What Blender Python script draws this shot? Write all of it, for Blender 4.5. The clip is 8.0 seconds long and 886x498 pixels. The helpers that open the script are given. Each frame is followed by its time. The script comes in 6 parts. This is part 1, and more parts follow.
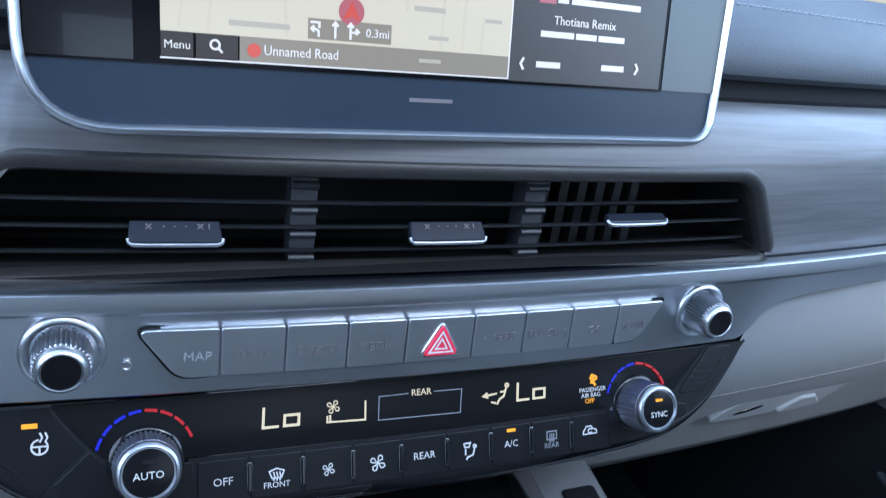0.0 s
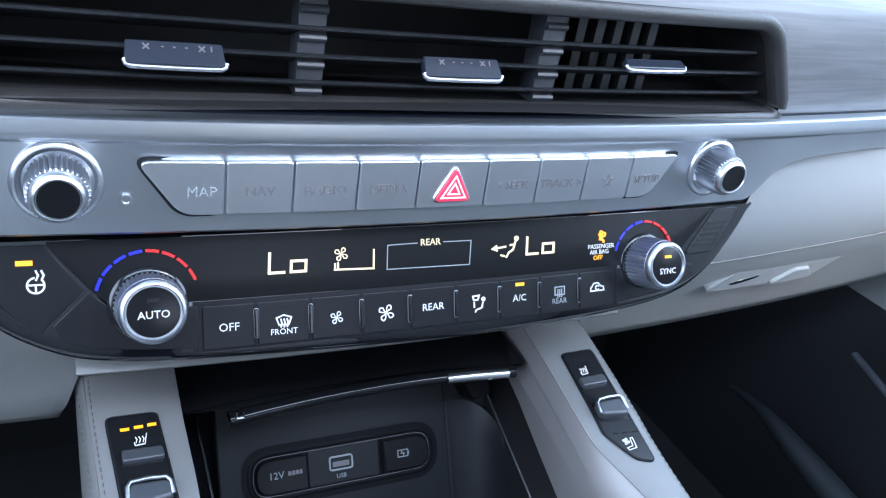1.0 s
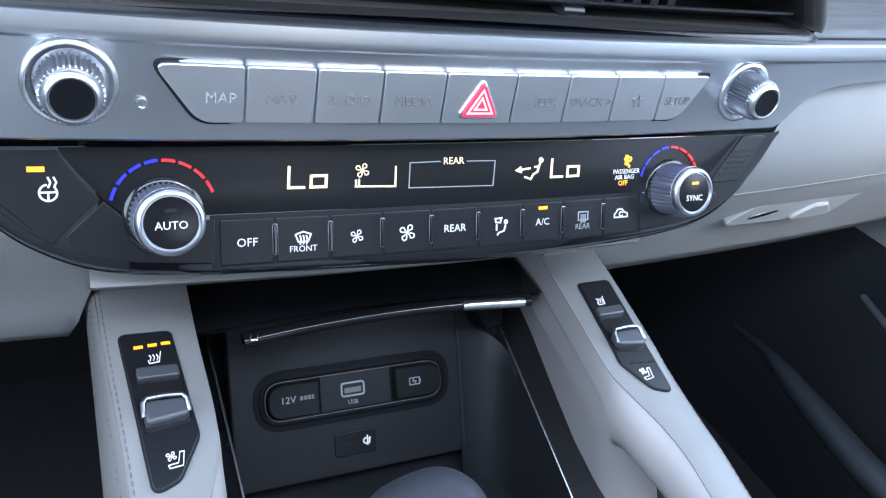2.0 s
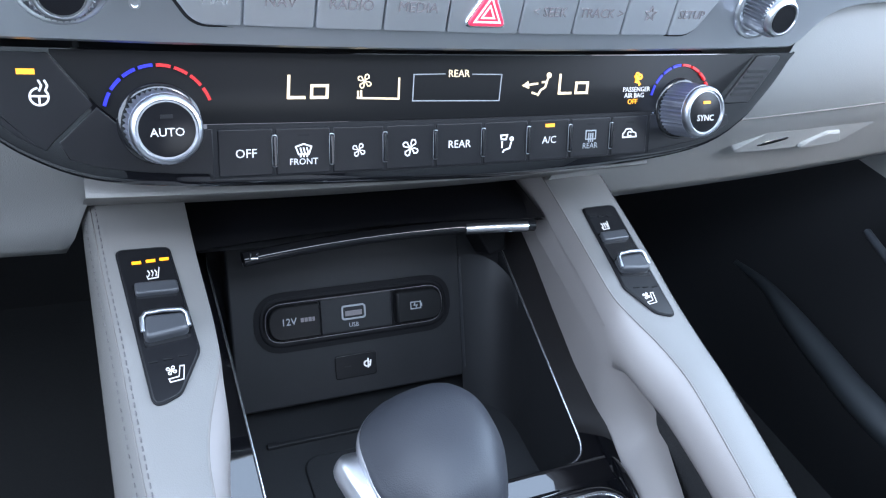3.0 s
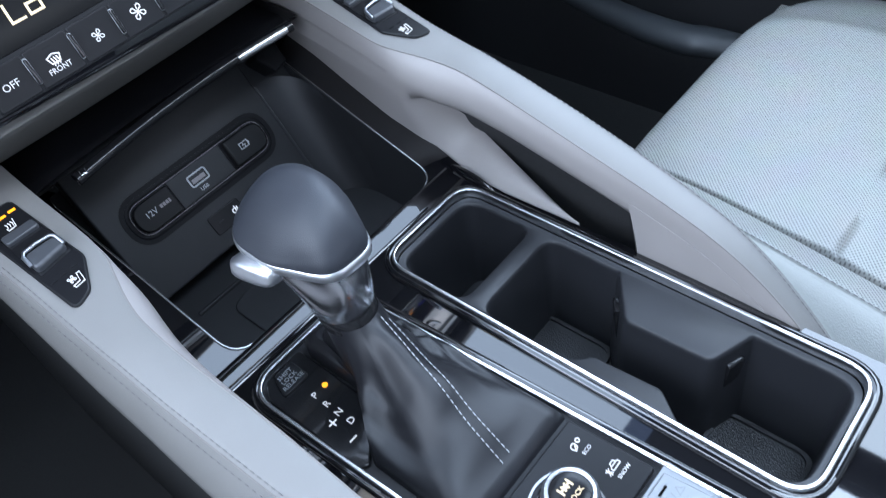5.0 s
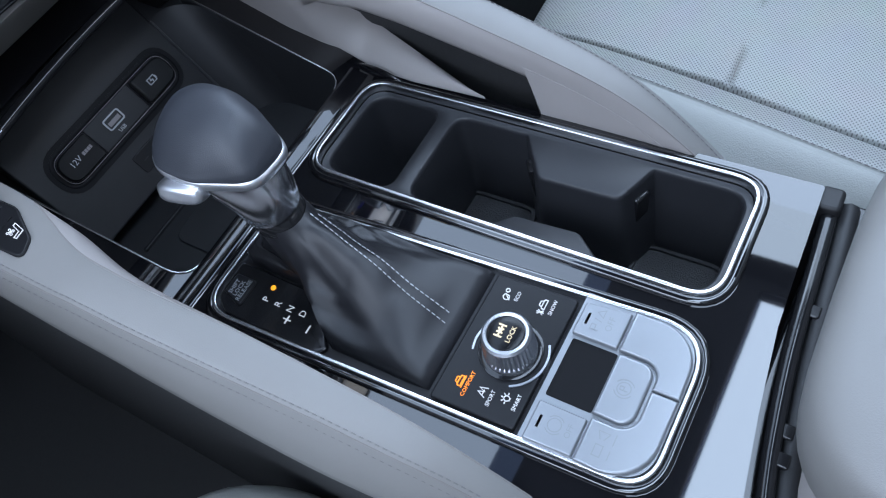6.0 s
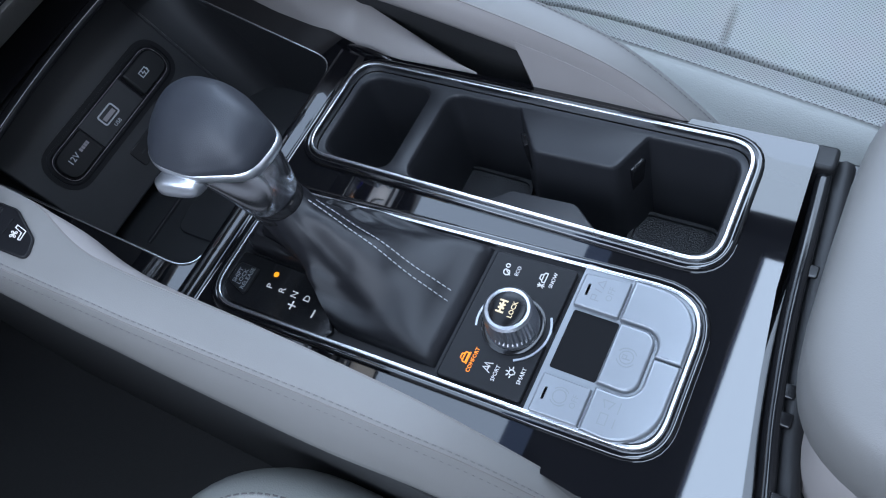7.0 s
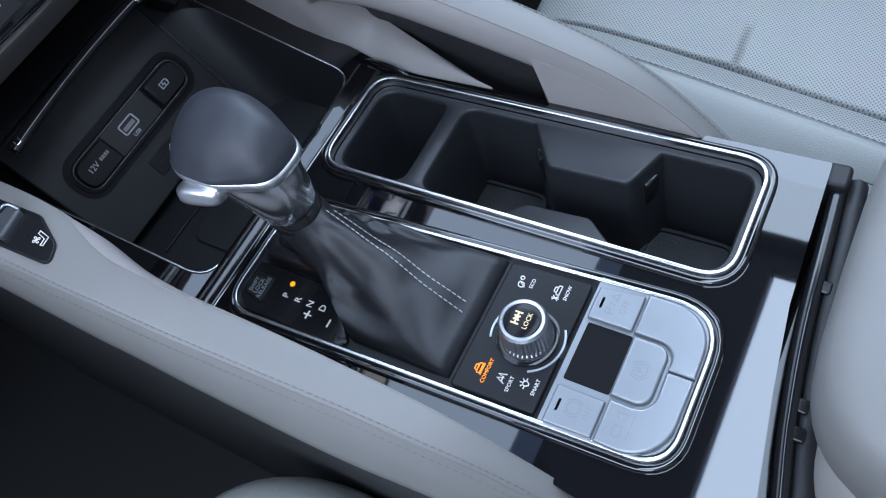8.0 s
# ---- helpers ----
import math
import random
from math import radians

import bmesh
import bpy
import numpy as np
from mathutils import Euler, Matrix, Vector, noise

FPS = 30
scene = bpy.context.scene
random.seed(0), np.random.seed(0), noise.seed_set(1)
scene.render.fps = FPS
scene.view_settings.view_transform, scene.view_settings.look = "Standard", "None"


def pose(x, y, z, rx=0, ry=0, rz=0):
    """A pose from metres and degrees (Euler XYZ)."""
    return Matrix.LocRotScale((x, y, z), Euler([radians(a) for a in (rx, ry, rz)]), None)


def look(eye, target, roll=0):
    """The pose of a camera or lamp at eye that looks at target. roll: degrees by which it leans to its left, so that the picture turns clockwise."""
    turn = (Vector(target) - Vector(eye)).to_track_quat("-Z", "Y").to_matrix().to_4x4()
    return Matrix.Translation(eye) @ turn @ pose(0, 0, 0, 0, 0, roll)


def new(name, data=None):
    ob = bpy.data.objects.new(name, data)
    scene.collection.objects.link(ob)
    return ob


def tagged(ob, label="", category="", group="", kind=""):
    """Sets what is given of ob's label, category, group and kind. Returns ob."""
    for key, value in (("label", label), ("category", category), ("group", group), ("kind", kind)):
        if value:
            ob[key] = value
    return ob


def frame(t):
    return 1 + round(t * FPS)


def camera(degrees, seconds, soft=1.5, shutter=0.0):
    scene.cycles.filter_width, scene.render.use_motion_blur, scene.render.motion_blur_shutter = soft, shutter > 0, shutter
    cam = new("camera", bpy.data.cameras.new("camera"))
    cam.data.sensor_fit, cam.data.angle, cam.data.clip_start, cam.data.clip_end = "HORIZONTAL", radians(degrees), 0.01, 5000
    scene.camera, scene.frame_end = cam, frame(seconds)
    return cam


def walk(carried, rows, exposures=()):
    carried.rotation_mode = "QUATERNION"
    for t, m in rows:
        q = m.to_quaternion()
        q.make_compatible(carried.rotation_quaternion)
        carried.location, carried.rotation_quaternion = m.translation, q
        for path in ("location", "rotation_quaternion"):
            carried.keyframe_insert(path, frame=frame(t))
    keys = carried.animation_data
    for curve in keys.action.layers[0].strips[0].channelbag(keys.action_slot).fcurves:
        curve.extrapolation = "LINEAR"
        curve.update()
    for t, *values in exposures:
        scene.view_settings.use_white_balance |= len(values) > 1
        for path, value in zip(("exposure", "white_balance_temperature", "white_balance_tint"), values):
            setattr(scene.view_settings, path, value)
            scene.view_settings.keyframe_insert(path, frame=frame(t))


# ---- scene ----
cam = camera(58.8, 8.0, soft=1.15, shutter=0.12)
K = 1.1
PATH = [
    (0, (-0.146, 0.028, 0.927), (0.656, 1.712, 0.205), 8.5),
    (0.5, (-0.151, 0.033, 0.901), (0.694, 1.628, 0.04), 9.4),
    (1, (-0.159, 0.036, 0.89), (0.706, 1.589, -0.026), 10.4),
    (1.2, (-0.163, 0.039, 0.886), (0.713, 1.577, -0.047), 11.0),
    (2.5, (-0.166, 0.044, 0.866), (0.686, 1.478, -0.238), 12.7),
    (3, (-0.165, 0.044, 0.86), (0.685, 1.433, -0.302), 13.3),
    (3.5, (-0.164, 0.043, 0.858), (0.694, 1.392, -0.343), 14.2),
    (4, (-0.163, 0.022, 0.86), (0.742, 1.288, -0.396), 11.4),
    (4.2, (-0.161, 0.009, 0.865), (0.748, 1.237, -0.425), 7.9),
    (4.5, (-0.167, -0.012, 0.873), (0.769, 1.144, -0.465), -0.3),
    (4.8, (-0.178, -0.035, 0.881), (0.758, 1.041, -0.522), -8.3),
    (5, (-0.184, -0.053, 0.881), (0.722, 0.967, -0.581), -11.6),
    (5.2, (-0.192, -0.061, 0.889), (0.668, 0.873, -0.656), -12.8),
    (6.3, (-0.198, -0.094, 0.893), (0.583, 0.743, -0.747), -23.0),
    (6.5, (-0.195, -0.093, 0.896), (0.561, 0.735, -0.76), -24.0),
    (7, (-0.194, -0.093, 0.896), (0.548, 0.747, -0.761), -25.4),
    (7.5, (-0.196, -0.095, 0.893), (0.56, 0.768, -0.745), -25.8),
    (8, (-0.201, -0.091, 0.9), (0.569, 0.773, -0.731), -24.4),
]
walk(cam, [(t, look(Vector(eye) * K, Vector(target) * K, roll)) for t, eye, target, roll in PATH], exposures=((0, 0.66, 5600, 13), (0.5, 1.38, 5800, 13), (1, 1.58, 6000, 14), (2.5, 1.76, 6300, 15), (4.5, 1.78, 6500, 15), (5.0, 1.60, 6480, 15), (6.5, 1.02, 6400, 16), (8, 1.02, 6400, 16)))

# ---- light: daylight from an open sky through the car's glass ----
world = bpy.data.worlds.new("daylight")
world.use_nodes = True
scene.world = world
nodes, links = world.node_tree.nodes, world.node_tree.links
sky = nodes.new("ShaderNodeTexSky")
sky.sky_type, sky.sun_disc = "NISHITA", False
sky.sun_elevation, sky.sun_rotation = radians(38), radians(150)
links.new(sky.outputs[0], nodes["Background"].inputs[0])
nodes["Background"].inputs[1].default_value = 0.15
sun = new("sun", bpy.data.lights.new("sun", "SUN"))
sun.data.energy, sun.data.angle, sun.data.color = 0.6, radians(12), (1.0, 0.96, 0.9)
sun.matrix_world = look((1.5, -2.6, 2.4), (0, 0, 0))


def glazing_light(name, eye, target, width, height, watts, color=(0.62, 0.81, 1.0)):
    """Sky light in one of the car's openings."""
    lamp = new(name, bpy.data.lights.new(name, "AREA"))
    lamp.data.shape, lamp.data.size, lamp.data.size_y = "RECTANGLE", width, height
    lamp.data.energy, lamp.data.color = watts, color
    lamp.matrix_world = look(Vector(eye) * K, Vector(target) * K)
    return lamp


glazing_light("windscreen_light", (0, 0.548, 1.029), (0, 0.321, 0.474), 1.35, 0.77, 5.1)
glazing_light("roof_light", (0.03, -0.130, 1.255), (0.03, -0.130, 0), 0.98, 0.25, 3.3)
glazing_light("window_light_passenger", (0.655, 0.12, 1.075), (0, 0.12, 0.55), 1.0, 0.42, 4.2)
# reaches below the glass, standing for an unseen open driver's door
glazing_light("open_door_light_driver", (-0.655, 0.10, 0.96), (0, 0.12, 0.55), 0.95, 0.55, 5.4, (0.70, 0.84, 1.0))


# ---- materials ----
def material(name, color, rough=0.5, metal=0.0, vary=0.0, vary_scale=40, bump=0.0, bump_scale=400, coat=0.0, spec=0.5, bump_kind="noise", emit=None, power=0.0):
    m = bpy.data.materials.new(name)
    m.use_nodes = True
    n, l = m.node_tree.nodes, m.node_tree.links
    b = n["Principled BSDF"]
    b.inputs["Base Color"].default_value = (*color, 1)
    b.inputs["Roughness"].default_value, b.inputs["Metallic"].default_value = rough, metal
    b.inputs["Coat Weight"].default_value, b.inputs["Coat Roughness"].default_value = coat, 0.03
    b.inputs["Specular IOR Level"].default_value = spec
    co = n.new("ShaderNodeTexCoord")
    if vary:
        t1 = n.new("ShaderNodeTexNoise")
        t1.inputs["Scale"].default_value, t1.inputs["Detail"].default_value = vary_scale, 6
        l.new(co.outputs["Object"], t1.inputs["Vector"])
        mix = n.new("ShaderNodeMix")
        mix.data_type = "RGBA"
        mix.inputs["A"].default_value = (*[c * (1 - vary) for c in color], 1)
        mix.inputs["B"].default_value = (*[min(1, c * (1 + vary)) for c in color], 1)
        l.new(t1.outputs["Fac"], mix.inputs["Factor"])
        l.new(mix.outputs["Result"], b.inputs["Base Color"])
        mr = n.new("ShaderNodeMapRange")
        mr.inputs["To Min"].default_value, mr.inputs["To Max"].default_value = max(0.02, rough * (1 - vary)), min(1, rough * (1 + vary))
        l.new(t1.outputs["Fac"], mr.inputs["Value"])
        l.new(mr.outputs["Result"], b.inputs["Roughness"])
    if bump:
        if bump_kind == "noise":
            t2 = n.new("ShaderNodeTexNoise")
            t2.inputs["Detail"].default_value = 3
            out = t2.outputs["Fac"]
        else:
            t2 = n.new("ShaderNodeTexVoronoi")
            out = t2.outputs["Distance"]
        t2.inputs["Scale"].default_value = bump_scale
        l.new(co.outputs["Object"], t2.inputs["Vector"])
        bp = n.new("ShaderNodeBump")
        bp.inputs["Strength"].default_value, bp.inputs["Distance"].default_value = bump, 0.001
        l.new(out, bp.inputs["Height"])
        l.new(bp.outputs["Normal"], b.inputs["Normal"])
    if emit:
        b.inputs["Emission Color"].default_value = (*emit, 1)
        b.inputs["Emission Strength"].default_value = power
    return m


LEATHER = material("grey_leather", (0.160, 0.153, 0.145), 0.5, vary=0.06, vary_scale=30, bump=0.09, bump_scale=1500, bump_kind="voronoi")
# paler copy of the leather, with warm light from the side in its colour
LEATHER_SIDE_LIT = material("leather_side_lit", (0.305, 0.278, 0.266), 0.5, vary=0.05, vary_scale=25, bump=0.08, bump_scale=1600, bump_kind="voronoi")
SEAT = material("seat_leather", (0.262, 0.266, 0.252), 0.48, vary=0.06, vary_scale=25, bump=0.22, bump_scale=800, bump_kind="voronoi")
DASH = material("dash_vinyl", (0.315, 0.311, 0.300), 0.45, vary=0.05, vary_scale=20, bump=0.2, bump_scale=1500, bump_kind="voronoi")
PIANO = material("piano_black", (0.004, 0.004, 0.005), 0.04, coat=1.0, spec=0.1)
PIANO.node_tree.nodes["Principled BSDF"].inputs["Coat IOR"].default_value = 1.7
GLOSS = material("gloss_black", (0.0095, 0.0095, 0.0105), 0.14, coat=0.3, spec=0.3)
SATIN = material("satin_black", (0.0088, 0.0088, 0.0100), 0.32, vary=0.1, vary_scale=60, bump=0.05, bump_scale=2500, spec=0.22)
TRAY_BLACK = material("tray_plastic", (0.0132, 0.0135, 0.0148), 0.45, vary=0.15, vary_scale=40, bump=0.12, bump_scale=2200, spec=0.2)
CUP_BLACK = material("cup_plastic", (0.0170, 0.0175, 0.020), 0.38, vary=0.1, vary_scale=50, bump=0.16, bump_scale=2500, spec=0.4)
PLASTIC = material("black_plastic", (0.014, 0.014, 0.015), 0.48, vary=0.15, vary_scale=40, bump=0.2, bump_scale=2200, spec=0.35)
RUBBER = material("rubber_mat", (0.012, 0.0125, 0.014), 0.5, vary=0.2, vary_scale=60, bump=0.3, bump_scale=1500)
WEAVE = material("woven_rubber", (0.013, 0.0135, 0.0155), 0.45, vary=0.1, vary_scale=300, bump=0.5, bump_scale=900, bump_kind="voronoi")
BLACK_LEATHER = material("black_leather", (0.0105, 0.0105, 0.0125), 0.42, spec=0.36, vary=0.15, vary_scale=50, bump=0.05, bump_scale=1400, bump_kind="voronoi")
LID_BLACK = material("lid_gloss", (0.0065, 0.0065, 0.0075), 0.08, spec=0.4)
RING_METAL = material("ring_metal", (0.72, 0.73, 0.76), 0.34, 1.0)
COLLAR = material("collar_metal", (0.66, 0.67, 0.70), 0.20, 1.0, vary=0.05, vary_scale=80)
KNOB_LEATHER = material("knob_leather", (0.021, 0.023, 0.029), 0.5, spec=0.5, vary=0.08, vary_scale=50, bump=0.1, bump_scale=1500, bump_kind="voronoi")
CHROME = material("chrome", (0.68, 0.69, 0.71), 0.26, 1.0)
SATIN_CHROME = material("satin_chrome", (0.66, 0.67, 0.69), 0.32, 1.0, vary=0.08, vary_scale=80)
SILVER = material("silver_paint", (0.48, 0.495, 0.52), 0.36, 1.0, vary=0.02, vary_scale=30)
SILVER_KEY = material("silver_key", (0.60, 0.612, 0.635), 0.36, 1.0, vary=0.02, vary_scale=40)
SILVER_LIGHT = material("bright_silver_key", (0.235, 0.245, 0.26), 0.34, 0.6, vary=0.05, vary_scale=60)
KNURL = material("knurled_metal", (0.42, 0.43, 0.46), 0.36, 1.0)
CARPET = material("dark_carpet", (0.023, 0.023, 0.024), 0.95, vary=0.4, vary_scale=300, bump=0.6, bump_scale=900)
HEADLINER = material("headliner", (0.07, 0.07, 0.075), 0.9, vary=0.05, bump=0.3, bump_scale=900)
PAINT = material("dark_trim_shell", (0.028, 0.028, 0.031), 0.6, vary=0.1)
THREAD = material("grey_thread", (0.13, 0.12, 0.12), 0.7, vary=0.1, vary_scale=900)
THREAD_LIGHT = material("light_thread", (0.30, 0.305, 0.32), 0.7, vary=0.1, vary_scale=900)
DARK = material("dark_gap", (0.010, 0.010, 0.011), 0.7, spec=0.2)
DISPLAY = material("display_black", (0.0085, 0.0085, 0.009), 0.28, spec=0.16)
POCKET = material("pocket_black", (0.0048, 0.0048, 0.0056), 0.6, spec=0.1)
CAP_BLACK = material("cap_black", (0.006, 0.006, 0.007), 0.22, spec=0.22)
SWITCH_GREY = material("switch_grey", (0.045, 0.047, 0.052), 0.36, vary=0.06, vary_scale=60)
SEAM = material("leather_seam", (0.17, 0.155, 0.145), 0.6)
MARK_ETCH = material("etched_mark", (0.20, 0.205, 0.215), 0.45, 0.5)
LEDGE = material("ledge_black", (0.006, 0.007, 0.011), 0.4, spec=0.15, vary=0.1)
MARK = material("white_mark", (0.45, 0.45, 0.45), 0.5, emit=(0.8, 0.84, 0.9), power=0.16)
MARK_GREY = material("grey_mark", (0.25, 0.26, 0.27), 0.5)
MARK_DARK = material("dark_mark", (0.14, 0.125, 0.13), 0.5)
AMBER = material("amber_led", (0.5, 0.2, 0.01), 0.4, emit=(1.0, 0.36, 0.010), power=0.55)
ORANGE = material("orange_mark", (0.8, 0.25, 0.01), 0.4, emit=(1.0, 0.22, 0.0), power=0.5)
WARM = material("display_segments", (0.3, 0.25, 0.16), 0.4, emit=(1.0, 0.84, 0.55), power=0.36)
BLUE_LED = material("blue_led", (0.01, 0.012, 0.10), 0.4, emit=(0.008, 0.012, 1.0), power=0.3)
RED_LED = material("red_led", (0.12, 0.01, 0.01), 0.4, emit=(1.0, 0.010, 0.015), power=0.25)
RED_KEY = material("red_hazard", (0.62, 0.03, 0.07), 0.3, emit=(1.0, 0.05, 0.1), power=0.12)


def wood_material():
    m = material("open_pore_wood", (0.2, 0.2, 0.2), 0.42)
    n, l = m.node_tree.nodes, m.node_tree.links
    b = n["Principled BSDF"]
    co, mp, t, ramp, bp = (n.new("ShaderNode" + s) for s in ("TexCoord", "Mapping", "TexNoise", "ValToRGB", "Bump"))
    mp.inputs["Scale"].default_value = (4, 60, 170)
    t.inputs["Scale"].default_value, t.inputs["Detail"].default_value, t.inputs["Distortion"].default_value = 1.6, 8, 0.6
    ramp.color_ramp.elements[0].position, ramp.color_ramp.elements[0].color = 0.25, (0.095, 0.092, 0.092, 1)
    ramp.color_ramp.elements[1].position, ramp.color_ramp.elements[1].color = 0.75, (0.175, 0.172, 0.175, 1)
    bp.inputs["Strength"].default_value, bp.inputs["Distance"].default_value = 0.14, 0.0005
    l.new(co.outputs["Object"], mp.inputs["Vector"])
    l.new(mp.outputs[0], t.inputs["Vector"])
    l.new(t.outputs["Fac"], ramp.inputs[0])
    l.new(ramp.outputs[0], b.inputs["Base Color"])
    l.new(t.outputs["Fac"], bp.inputs["Height"])
    l.new(bp.outputs[0], b.inputs["Normal"])
    return m


WOOD = wood_material()


# ---- mesh helpers: all sizes below are in plan units of K metres ----
def thing(name, label, category, group="", kind="", at=(0, 0, 0)):
    ob = new(name)
    ob.empty_display_size = 0.05
    ob.location = Vector(at) * K
    return tagged(ob, label, category, group, kind)


def finish(bm, angle=35):
    bmesh.ops.recalc_face_normals(bm, faces=bm.faces)
    me = bpy.data.meshes.new("m")
    bm.to_mesh(me)
    bm.free()
    me.set_sharp_from_angle(angle=radians(angle))
    for p in me.polygons:
        p.use_smooth = len(p.vertices) <= 4
    return me


def part(name, bm, mat, parent=None, label="", angle=35):
    base = Vector((0, 0, 0))
    p = parent
    while p is not None:
        base += p.location
        p = p.parent
    bm.transform(Matrix.Translation(-base) @ Matrix.Scale(K, 4))
    me = finish(bm, angle)
    me.name = name
    me.materials.append(mat)
    ob = new(name, me)
    ob.parent = parent
    if label:
        ob["label"] = label
    return ob


def solid(name, bm, mat, label, category, group="", kind="", angle=35):
    return tagged(part(name, bm, mat, None, "", angle), label, category, group, kind)


def plane_frame(o, lean=0.0, yaw=0.0):
    """Local (u, v, w): u to the right, v up the face, w out of it towards the cabin; lean in degrees from upright, 90 lies flat."""
    return Matrix.Translation(o) @ Euler((0, 0, radians(yaw))).to_matrix().to_4x4() @ Euler((radians(90 - lean), 0, 0)).to_matrix().to_4x4()


def rounded(pts, radius, seg=6):
    """A polygon with its corners rounded; radius is one number or one for each corner."""
    out, n = [], len(pts)
    rs = radius if isinstance(radius, (list, tuple)) else [radius] * n
    for i in range(n):
        p, a, b = Vector(pts[i]), Vector(pts[i - 1]), Vector(pts[(i + 1) % n])
        da, db = (a - p), (b - p)
        la, lb = da.length, db.length
        r = rs[i]
        if r <= 0:
            out.append(p)
            continue
        da, db = da / la, db / lb
        half = max(0.05, da.angle(db) / 2)
        cut = min(r / math.tan(half), la * 0.49, lb * 0.49)
        p0, p1 = p + da * cut, p + db * cut
        for k in range(seg + 1):
            f = k / seg
            out.append((p0 * (1 - f) + p * f) * (1 - f) + (p * (1 - f) + p1 * f) * f)
    return out


def rect(u0, v0, u1, v1, r=0.0, seg=5):
    pts = [Vector((u0, v0)), Vector((u1, v0)), Vector((u1, v1)), Vector((u0, v1))]
    return rounded(pts, r, seg) if r else pts


def oval(cu, cv, ru, rv=None, seg=32):
    rv = rv or ru
    return [Vector((cu + ru * math.cos(2 * math.pi * i / seg), cv + rv * math.sin(2 * math.pi * i / seg))) for i in range(seg)]


def inset(pts, d):
    """The polygon moved inwards by d (pts run counter-clockwise)."""
    n, out = len(pts), []
    area = sum(pts[i].x * pts[(i + 1) % n].y - pts[(i + 1) % n].x * pts[i].y for i in range(n))
    s = 1 if area > 0 else -1
    for i in range(n):
        e0, e1 = pts[i] - pts[i - 1], pts[(i + 1) % n] - pts[i]
        if e0.length < 1e-9 or e1.length < 1e-9:
            out.append(pts[i].copy())
            continue
        n0 = Vector((-e0.y, e0.x)).normalized() * s
        n1 = Vector((-e1.y, e1.x)).normalized() * s
        m = n0 + n1
        m = m / max(0.3, m.length_squared / 2) if m.length > 1e-6 else n0
        out.append(pts[i] + m * d)
    return out


def crosses(pts, q):
    """True where an edge has turned round between two outlines."""
    n = len(pts)
    return any((pts[(i + 1) % n] - pts[i]).dot(q[(i + 1) % n] - q[i]) < -1e-14 for i in range(n))


def slab(bm, pts, M, w0, w1, r=0.0, seg=3, dome=0.0):
    """A plate with outline pts from w0 up to w1 with a rounded top edge."""
    rings = [[M @ Vector((p.x, p.y, w0)) for p in pts]]
    if r:
        side = r
        while side > r * 0.1 and crosses(pts, inset(pts, side)):
            side *= 0.8
        for k in range(seg + 1):
            a = math.pi / 2 * k / seg
            q = inset(pts, side * (1 - math.cos(a)))
            rings.append([M @ Vector((p.x, p.y, w1 - r + r * math.sin(a))) for p in q])
    else:
        rings.append([M @ Vector((p.x, p.y, w1)) for p in pts])
    vs = [[bm.verts.new(p) for p in ring] for ring in rings]
    n = len(pts)
    for a, b in zip(vs, vs[1:]):
        for i in range(n):
            bm.faces.new((a[i], a[(i + 1) % n], b[(i + 1) % n], b[i]))
    bm.faces.new(vs[-1])
    bm.faces.new(vs[0][::-1])
    return bm


def plate(pts, M, w0, w1, r=0.0, seg=3):
    return slab(bmesh.new(), pts, M, w0, w1, r, seg)


def ring_plate(outer, inner, M, w0, w1):
    """A flat frame between two outlines of the same number of points."""
    bm = bmesh.new()
    n = len(outer)
    o0, o1, i0, i1 = ([bm.verts.new(M @ Vector((p.x, p.y, w))) for p in pts] for pts, w in ((outer, w0), (outer, w1), (inner, w0), (inner, w1)))
    for i in range(n):
        j = (i + 1) % n
        bm.faces.new((o0[i], o0[j], o1[j], o1[i]))
        bm.faces.new((o1[i], o1[j], i1[j], i1[i]))
        bm.faces.new((i1[i], i1[j], i0[j], i0[i]))
        bm.faces.new((i0[i], i0[j], o0[j], o0[i]))
    return bm


def well(pts, M, w_top, w_bottom, taper=0.0, bm=None, floor=True):
    """The inside of a hollow: walls and floor, open above."""
    bm = bm or bmesh.new()
    low = inset(pts, taper)
    a = [bm.verts.new(M @ Vector((p.x, p.y, w_top))) for p in pts]
    b = [bm.verts.new(M @ Vector((p.x, p.y, w_bottom))) for p in low]
    n = len(pts)
    for i in range(n):
        bm.faces.new((a[i], a[(i + 1) % n], b[(i + 1) % n], b[i]))
    if floor:
        bm.faces.new(b)
    return bm


def tube(bm, path, r, closed=False, seg=8, flat=1.0):
    """A round bar along a path of points."""
    path = [Vector(p) for p in path]
    n = len(path)
    rings = []
    for i, p in enumerate(path):
        a = path[i - 1] if (i or closed) else p
        b = path[(i + 1) % n] if (i < n - 1 or closed) else p
        d = (b - a).normalized()
        up = Vector((0, 0, 1)) if abs(d.z) < 0.9 else Vector((0, 1, 0))
        s = d.cross(up).normalized()
        t = s.cross(d).normalized()
        rings.append([bm.verts.new(p + s * r * math.cos(2 * math.pi * k / seg) + t * r * flat * math.sin(2 * math.pi * k / seg)) for k in range(seg)])
    for i in range(n if closed else n - 1):
        a, b = rings[i], rings[(i + 1) % n]
        for k in range(seg):
            bm.faces.new((a[k], a[(k + 1) % seg], b[(k + 1) % seg], b[k]))
    if not closed:
        bm.faces.new(rings[0])
        bm.faces.new(rings[-1][::-1])
    return bm


